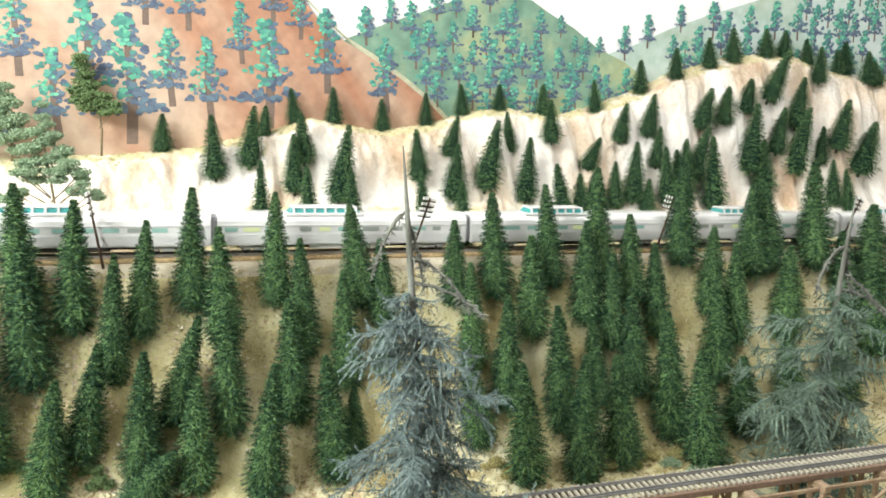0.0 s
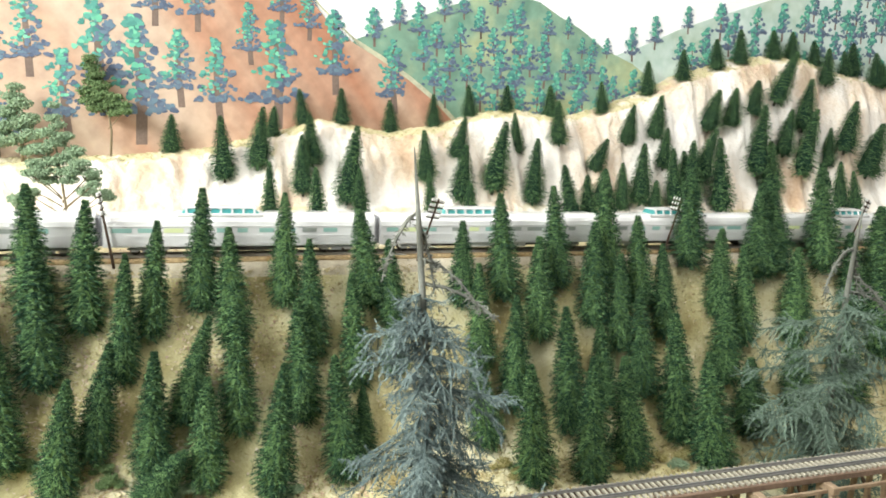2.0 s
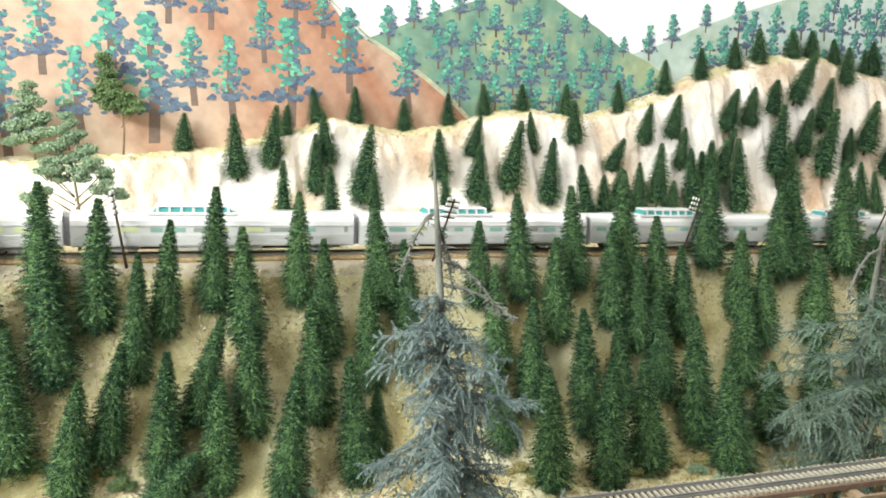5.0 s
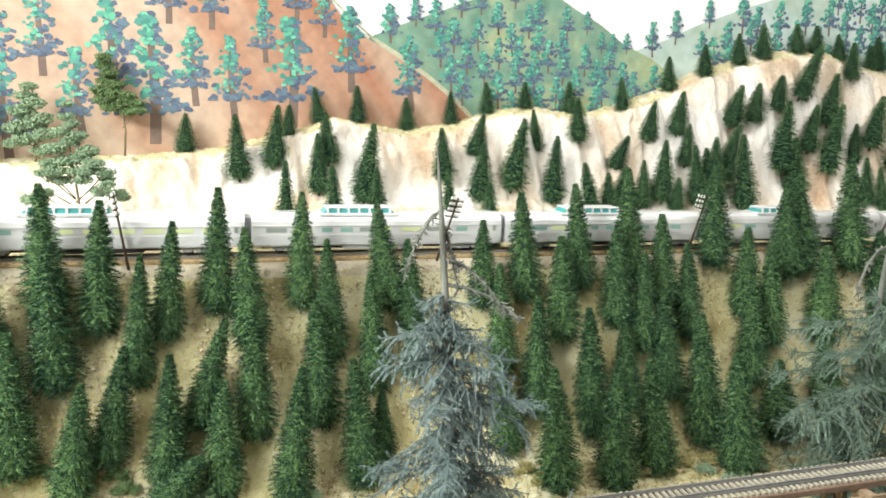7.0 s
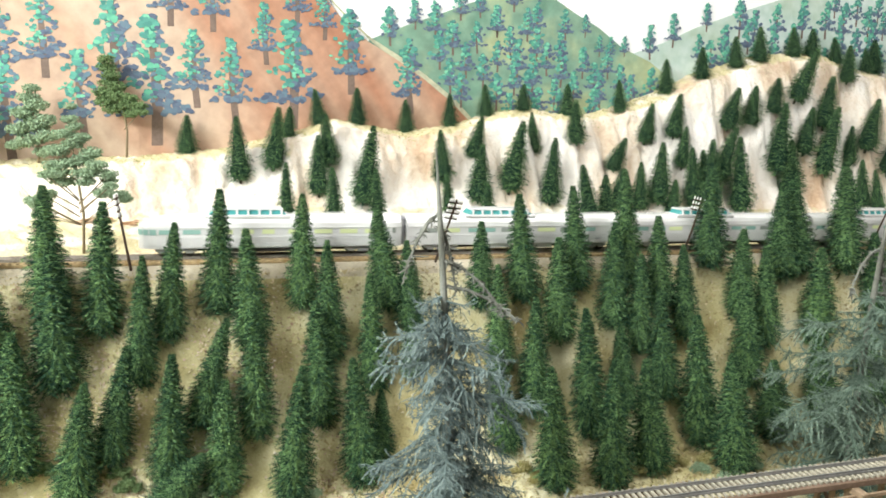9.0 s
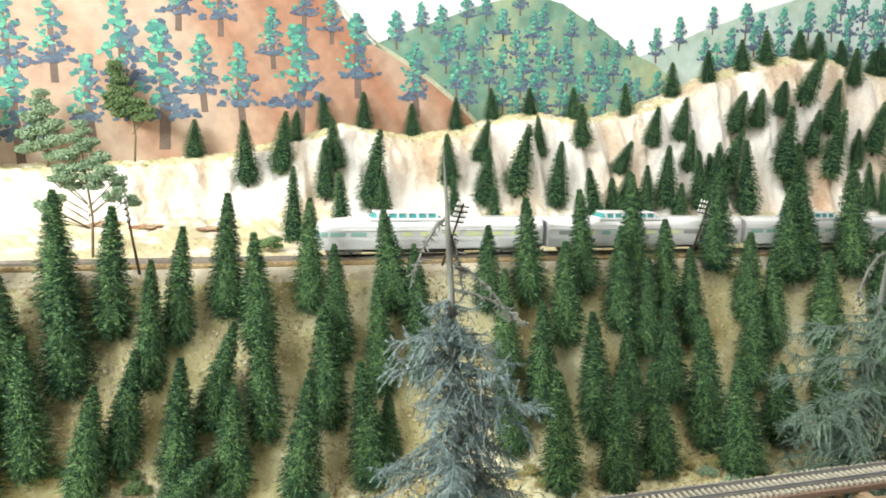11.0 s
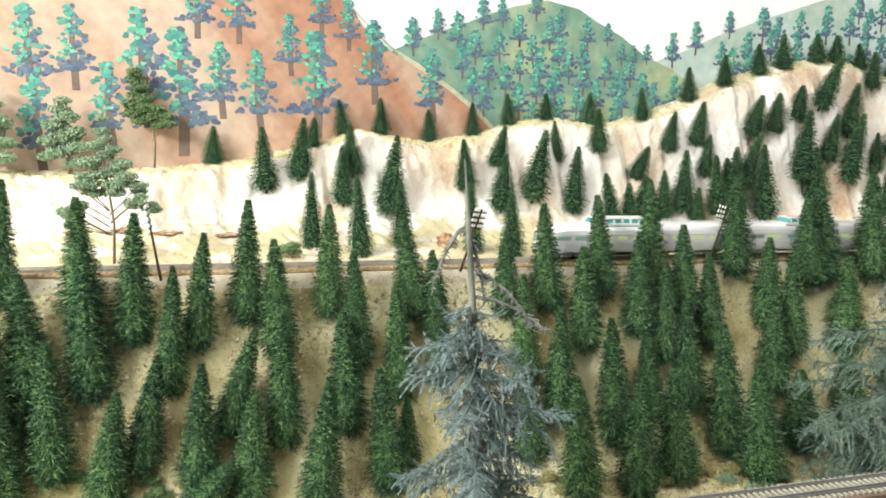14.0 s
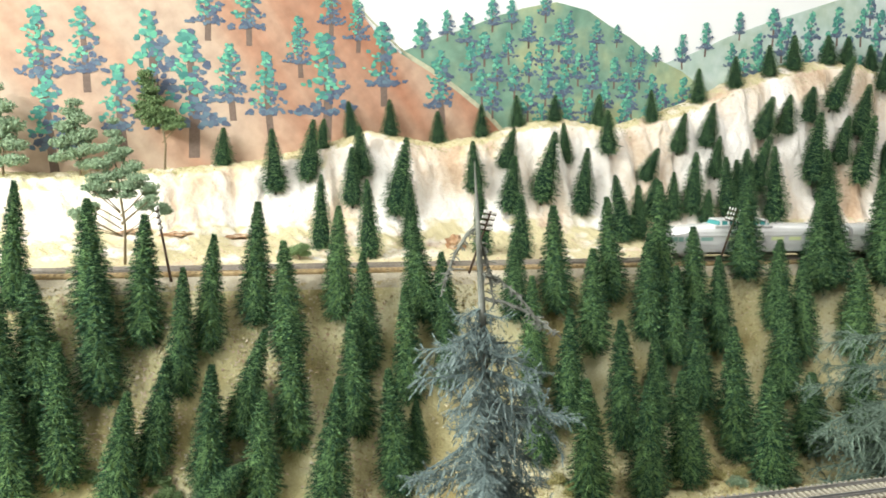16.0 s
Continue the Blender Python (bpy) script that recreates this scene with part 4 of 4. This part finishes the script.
# ---- telegraph poles ----
def telegraph_pole(a, b, tall, lean, turn_, arms, label):
    t = thing("telegraph_pole", label, "telegraph pole", at_spot(a, b, None, -math.degrees(TURN), lean) @ pose(0, 0, 0, 0, 0, turn_), "telegraph poles beside the line")
    part("pole", tube(bmesh.new(), [(0, 0, -0.004), (0, 0, tall)], [0.0016, 0.0011], 7), POLE_WOOD, t)
    for k in range(arms):
        z = tall - 0.004 - k * 0.0065
        arm = part("crossarm", box(bmesh.new(), -0.0125, 0.0125, -0.0006, 0.0006, z - 0.0008, z + 0.0008), POLE_WOOD, t)
        for x in (-0.0115, -0.0075, -0.0035, 0.0035, 0.0075, 0.0115):
            bm = tube(bmesh.new(), [(x, 0, z + 0.0004), (x, 0, z + 0.0022), (x, 0, z + 0.0038), (x, 0, z + 0.0046)], [0.0008, 0.0010, 0.0008, 0.0003], 7)
            part("insulator", bm, INSULATOR, arm, "white insulator")


telegraph_pole(0.0, -0.024, 0.080, -7, 106, 4, "dark telegraph pole with white insulators seen end on")
telegraph_pole(0.335, -0.022, 0.078, 19, 50, 4, "leaning telegraph pole with white insulators")
telegraph_pole(0.684, -0.020, 0.080, 16, 8, 3, "leaning telegraph pole with three wide crossarms")
telegraph_pole(1.001, -0.024, 0.085, 20, 40, 3, "leaning telegraph pole among the firs")


# ---- passenger train ----
CAR = 0.300


def shell(bm, steps):
    """Car body by its cross-section (across, up) along the steps (x, width, roof height)."""
    rings = []
    for x, k, low in steps:
        sect = [(-0.0172, 0.010), (-0.0176, 0.0140), (-0.0176, 0.0330), (-0.0168, 0.0375), (-0.0145, 0.0415), (-0.0100, 0.0445), (-0.004, 0.0460)]
        sect = sect + [(-p, q) for p, q in sect[::-1]]
        rings.append([bm.verts.new((x, p * k, q if q < 0.031 else 0.031 + (q - 0.031) * low)) for p, q in sect])
    for r0, r1 in zip(rings, rings[1:]):
        for i in range(len(r0)):
            j = (i + 1) % len(r0)
            bm.faces.new((r0[i], r1[i], r1[j], r0[j]))
    bm.faces.new(rings[0][::-1])
    bm.faces.new(rings[-1])
    bmesh.ops.recalc_face_normals(bm, faces=bm.faces)
    return bm


def window_rows(kind):
    """Window centres and lengths along the car."""
    if kind == 0:
        return [(0.018, 0.014), (0.040, 0.018), (0.064, 0.018), (0.100, 0.013), (0.122, 0.013), (0.144, 0.013), (0.176, 0.020), (0.205, 0.020), (0.234, 0.020), (0.258, 0.010)]
    if kind == 1:
        return [(0.030, 0.022), (0.058, 0.022), (0.086, 0.012), (0.108, 0.014), (0.130, 0.014), (0.152, 0.014), (0.184, 0.024), (0.215, 0.024), (0.246, 0.014)]
    return [(0.022, 0.020), (0.048, 0.020), (0.074, 0.020), (0.104, 0.011), (0.124, 0.011), (0.146, 0.011), (0.172, 0.016), (0.196, 0.016), (0.220, 0.016), (0.244, 0.016)]


def passenger_car(index, label):
    rng = random.Random(40 + index)
    car = thing("dome_car", label, "passenger car", None, "cars of the train")
    last = index == 0
    if last:
        steps = [(0.0100, 0.42, 0.22), (0.0115, 0.62, 0.36), (0.0150, 0.80, 0.50), (0.0210, 0.92, 0.64), (0.0290, 0.985, 0.78), (0.0400, 1, 0.90), (0.0520, 1, 0.97), (0.0660, 1, 1), (0.2965, 1, 1)]
    else:
        steps = [(0.0035, 1, 1), (0.2965, 1, 1)]
    part("body", shell(bmesh.new(), steps), STEEL, car, "fluted stainless steel body")
    x_lo = 0.04 if last else 0.006
    for s in (-1, 1):
        for k in range(7):
            z = 0.0115 + k * 0.0017
            part("side_flute", box(bmesh.new(), x_lo, 0.294, min(s * 0.0174, s * 0.0181), max(s * 0.0174, s * 0.0181), z, z + 0.0009), STEEL, car)
        part("letter_board", box(bmesh.new(), x_lo, 0.294, min(s * 0.0174, s * 0.0182), max(s * 0.0174, s * 0.0182), 0.0318, 0.0330), STEEL, car)
    for cx, ln in window_rows(index % 3):
        if last and cx < 0.03:
            continue
        mat = rng.choice((PANE, PANE, PANE_LIT, PANE_DARK)) if index else (PANE if cx < 0.1 else PANE_LIT)
        for s in (-1, 1):
            pane = part("window", box(bmesh.new(), cx - ln / 2, cx + ln / 2, min(s * 0.0172, s * 0.0179), max(s * 0.0172, s * 0.0179), 0.0256, 0.0304), mat, car)
    if last:
        # panes wrap round the tail
        for (xa, ka), (xb, kb) in (((0.0100, 0.42), (0.0115, 0.62)), ((0.0118, 0.64), (0.0148, 0.79)), ((0.0156, 0.82), (0.0206, 0.915)), ((0.0220, 0.93), (0.0285, 0.983))):
            for s in (-1, 1):
                bm = bmesh.new()
                quad = [bm.verts.new((x - 0.0004, s * (0.0176 * k + 0.0003), z)) for x, k, z in ((xa, ka, 0.0250), (xb, kb, 0.0250), (xb, kb, 0.0308), (xa, ka, 0.0308))]
                bmesh.ops.extrude_face_region(bm, geom=[bm.faces.new(quad)])
                bmesh.ops.translate(bm, verts=quad, vec=(0.0007, -s * 0.0007, 0))
                bmesh.ops.recalc_face_normals(bm, faces=bm.faces)
                part("tail_window", bm, PANE, car, "teal glass of the rounded tail")
    # dome: frame posts, roof and glass
    d0, d1 = 0.080, 0.166
    dome = bmesh.new()
    ring = []
    for x, h, w in ((d0, 0.0445, 0.0125), (d0 + 0.007, 0.0522, 0.0105), (d1 - 0.007, 0.0522, 0.0105), (d1, 0.0445, 0.0125)):
        ring.append([dome.verts.new(p) for p in ((x, -0.0140, 0.0425), (x, -w, h), (x, w, h), (x, 0.0140, 0.0425))])
    for r0, r1 in zip(ring, ring[1:]):
        for i in range(3):
            dome.faces.new((r0[i], r0[i + 1], r1[i + 1], r1[i]))
    bmesh.ops.recalc_face_normals(dome, faces=dome.faces)
    glass_dome = part("dome", dome, DOME_GLASS, car, "teal glass observation dome")
    frame_ = bmesh.new()
    box(frame_, d0 + 0.005, d1 - 0.005, -0.0120, 0.0120, 0.0509, 0.0531, None, 0.0008)
    box(frame_, d0 - 0.003, d1 + 0.003, -0.0147, 0.0147, 0.0418, 0.0462, None, 0.001)
    for k in range(7):
        x = d0 + 0.007 + k * (d1 - d0 - 0.014) / 6
        for s in (-1, 1):
            tube(frame_, [(x, s * 0.0143, 0.0430), (x, s * 0.0110, 0.0522)], [0.0016, 0.0016], 4)
    part("dome_frame", frame_, STEEL, glass_dome, "steel dome frame")
    # roof aerial on short stands
    for x0, x1 in ((0.172, 0.285), (0.02, 0.07)):
        aerial = bmesh.new()
        if last and x0 < 0.1:
            aerial.free()
            continue
        box(aerial, x0, x1, -0.0065, -0.0058, 0.0480, 0.0486)
        for k in range(5):
            x = x0 + (x1 - x0) * k / 4
            box(aerial, x - 0.0004, x + 0.0004, -0.0065, -0.0058, 0.0445, 0.0481)
        part("roof_aerial", aerial, STEEL, car, "thin steel roof aerial")
    part("vestibule_window", box(bmesh.new(), 0.2855, 0.2895, -0.0180, -0.0171, 0.0255, 0.0315), PANE_DARK, car)
    # underframe, tanks and trucks
    part("underframe", box(bmesh.new(), 0.03, 0.27, -0.010, 0.010, 0.0062, 0.0105), DARK_IRON, car)
    part("equipment_box", box(bmesh.new(), 0.105, 0.195, -0.0150, 0.0150, 0.0048, 0.0102, None, 0.0008), STEEL if index % 2 else DARK_IRON, car)
    for cx in (0.048, 0.252):
        bm = bmesh.new()
        for s in (-1, 1):
            box(bm, cx - 0.0215, cx + 0.0215, min(s * 0.0105, s * 0.0128), max(s * 0.0105, s * 0.0128), 0.0058, 0.0088, None, 0.0007)
            box(bm, cx - 0.006, cx + 0.006, min(s * 0.0105, s * 0.0135), max(s * 0.0105, s * 0.0135), 0.0040, 0.0070)
            for dx in (-0.0135, 0.0135):
                box(bm, cx + dx - 0.004, cx + dx + 0.004, min(s * 0.0105, s * 0.0138), max(s * 0.0105, s * 0.0138), 0.0042, 0.0078, None, 0.0006)
        truck = part("truck", bm, SILVER, car, "silver painted truck frame")
        for dx in (-0.0135, 0.0135):
            wheel = tube(bmesh.new(), [(0, -0.0098, 0), (0, -0.0080, 0), (0, 0.0080, 0), (0, 0.0098, 0)], [0.0050, 0.0052, 0.0052, 0.0050], 14)
            w_ = part("wheel", wheel, DARK_IRON, truck)
            w_.location = (cx + dx, 0, 0.0052)
    # diaphragm between the cars
    bm = box(bmesh.new(), 0.2965, 0.3035, -0.0105, 0.0105, 0.0100, 0.0425, None, 0.0015)
    if index < 6:
        part("diaphragm", bm, DIAPHRAGM, car, "grey rubber gangway bellows")
    else:
        bm.free()
    if last:
        part("tail_lamp", box(bmesh.new(), 0.0085, 0.0115, -0.002, 0.002, 0.0335, 0.0355, None, 0.0006), PANE_LIT, car, "small tail lamp")
    return car


DIAPHRAGM = plain("grey_bellows", (0.30, 0.30, 0.32), 0.7)
TRAIN = [passenger_car(i, "stainless steel observation dome car at the train's tail" if i == 0 else "stainless steel dome passenger car of the train") for i in range(7)]


def motions():
    """The train rolls along the straight line without stopping."""
    tail = [(0.0, -0.788), (1.5, -0.657), (3.5, -0.486), (6.5, -0.224), (7.5, -0.135), (9.0, -0.003), (11.5, 0.213), (12.5, 0.298), (14.0, 0.432), (15.5, 0.560), (16.0, 0.602)]
    for i, car in enumerate(TRAIN):
        walk(car, [(t, LINE @ Matrix.Translation((s + i * CAR, 0, 0.0066))) for t, s in tail])


motions()
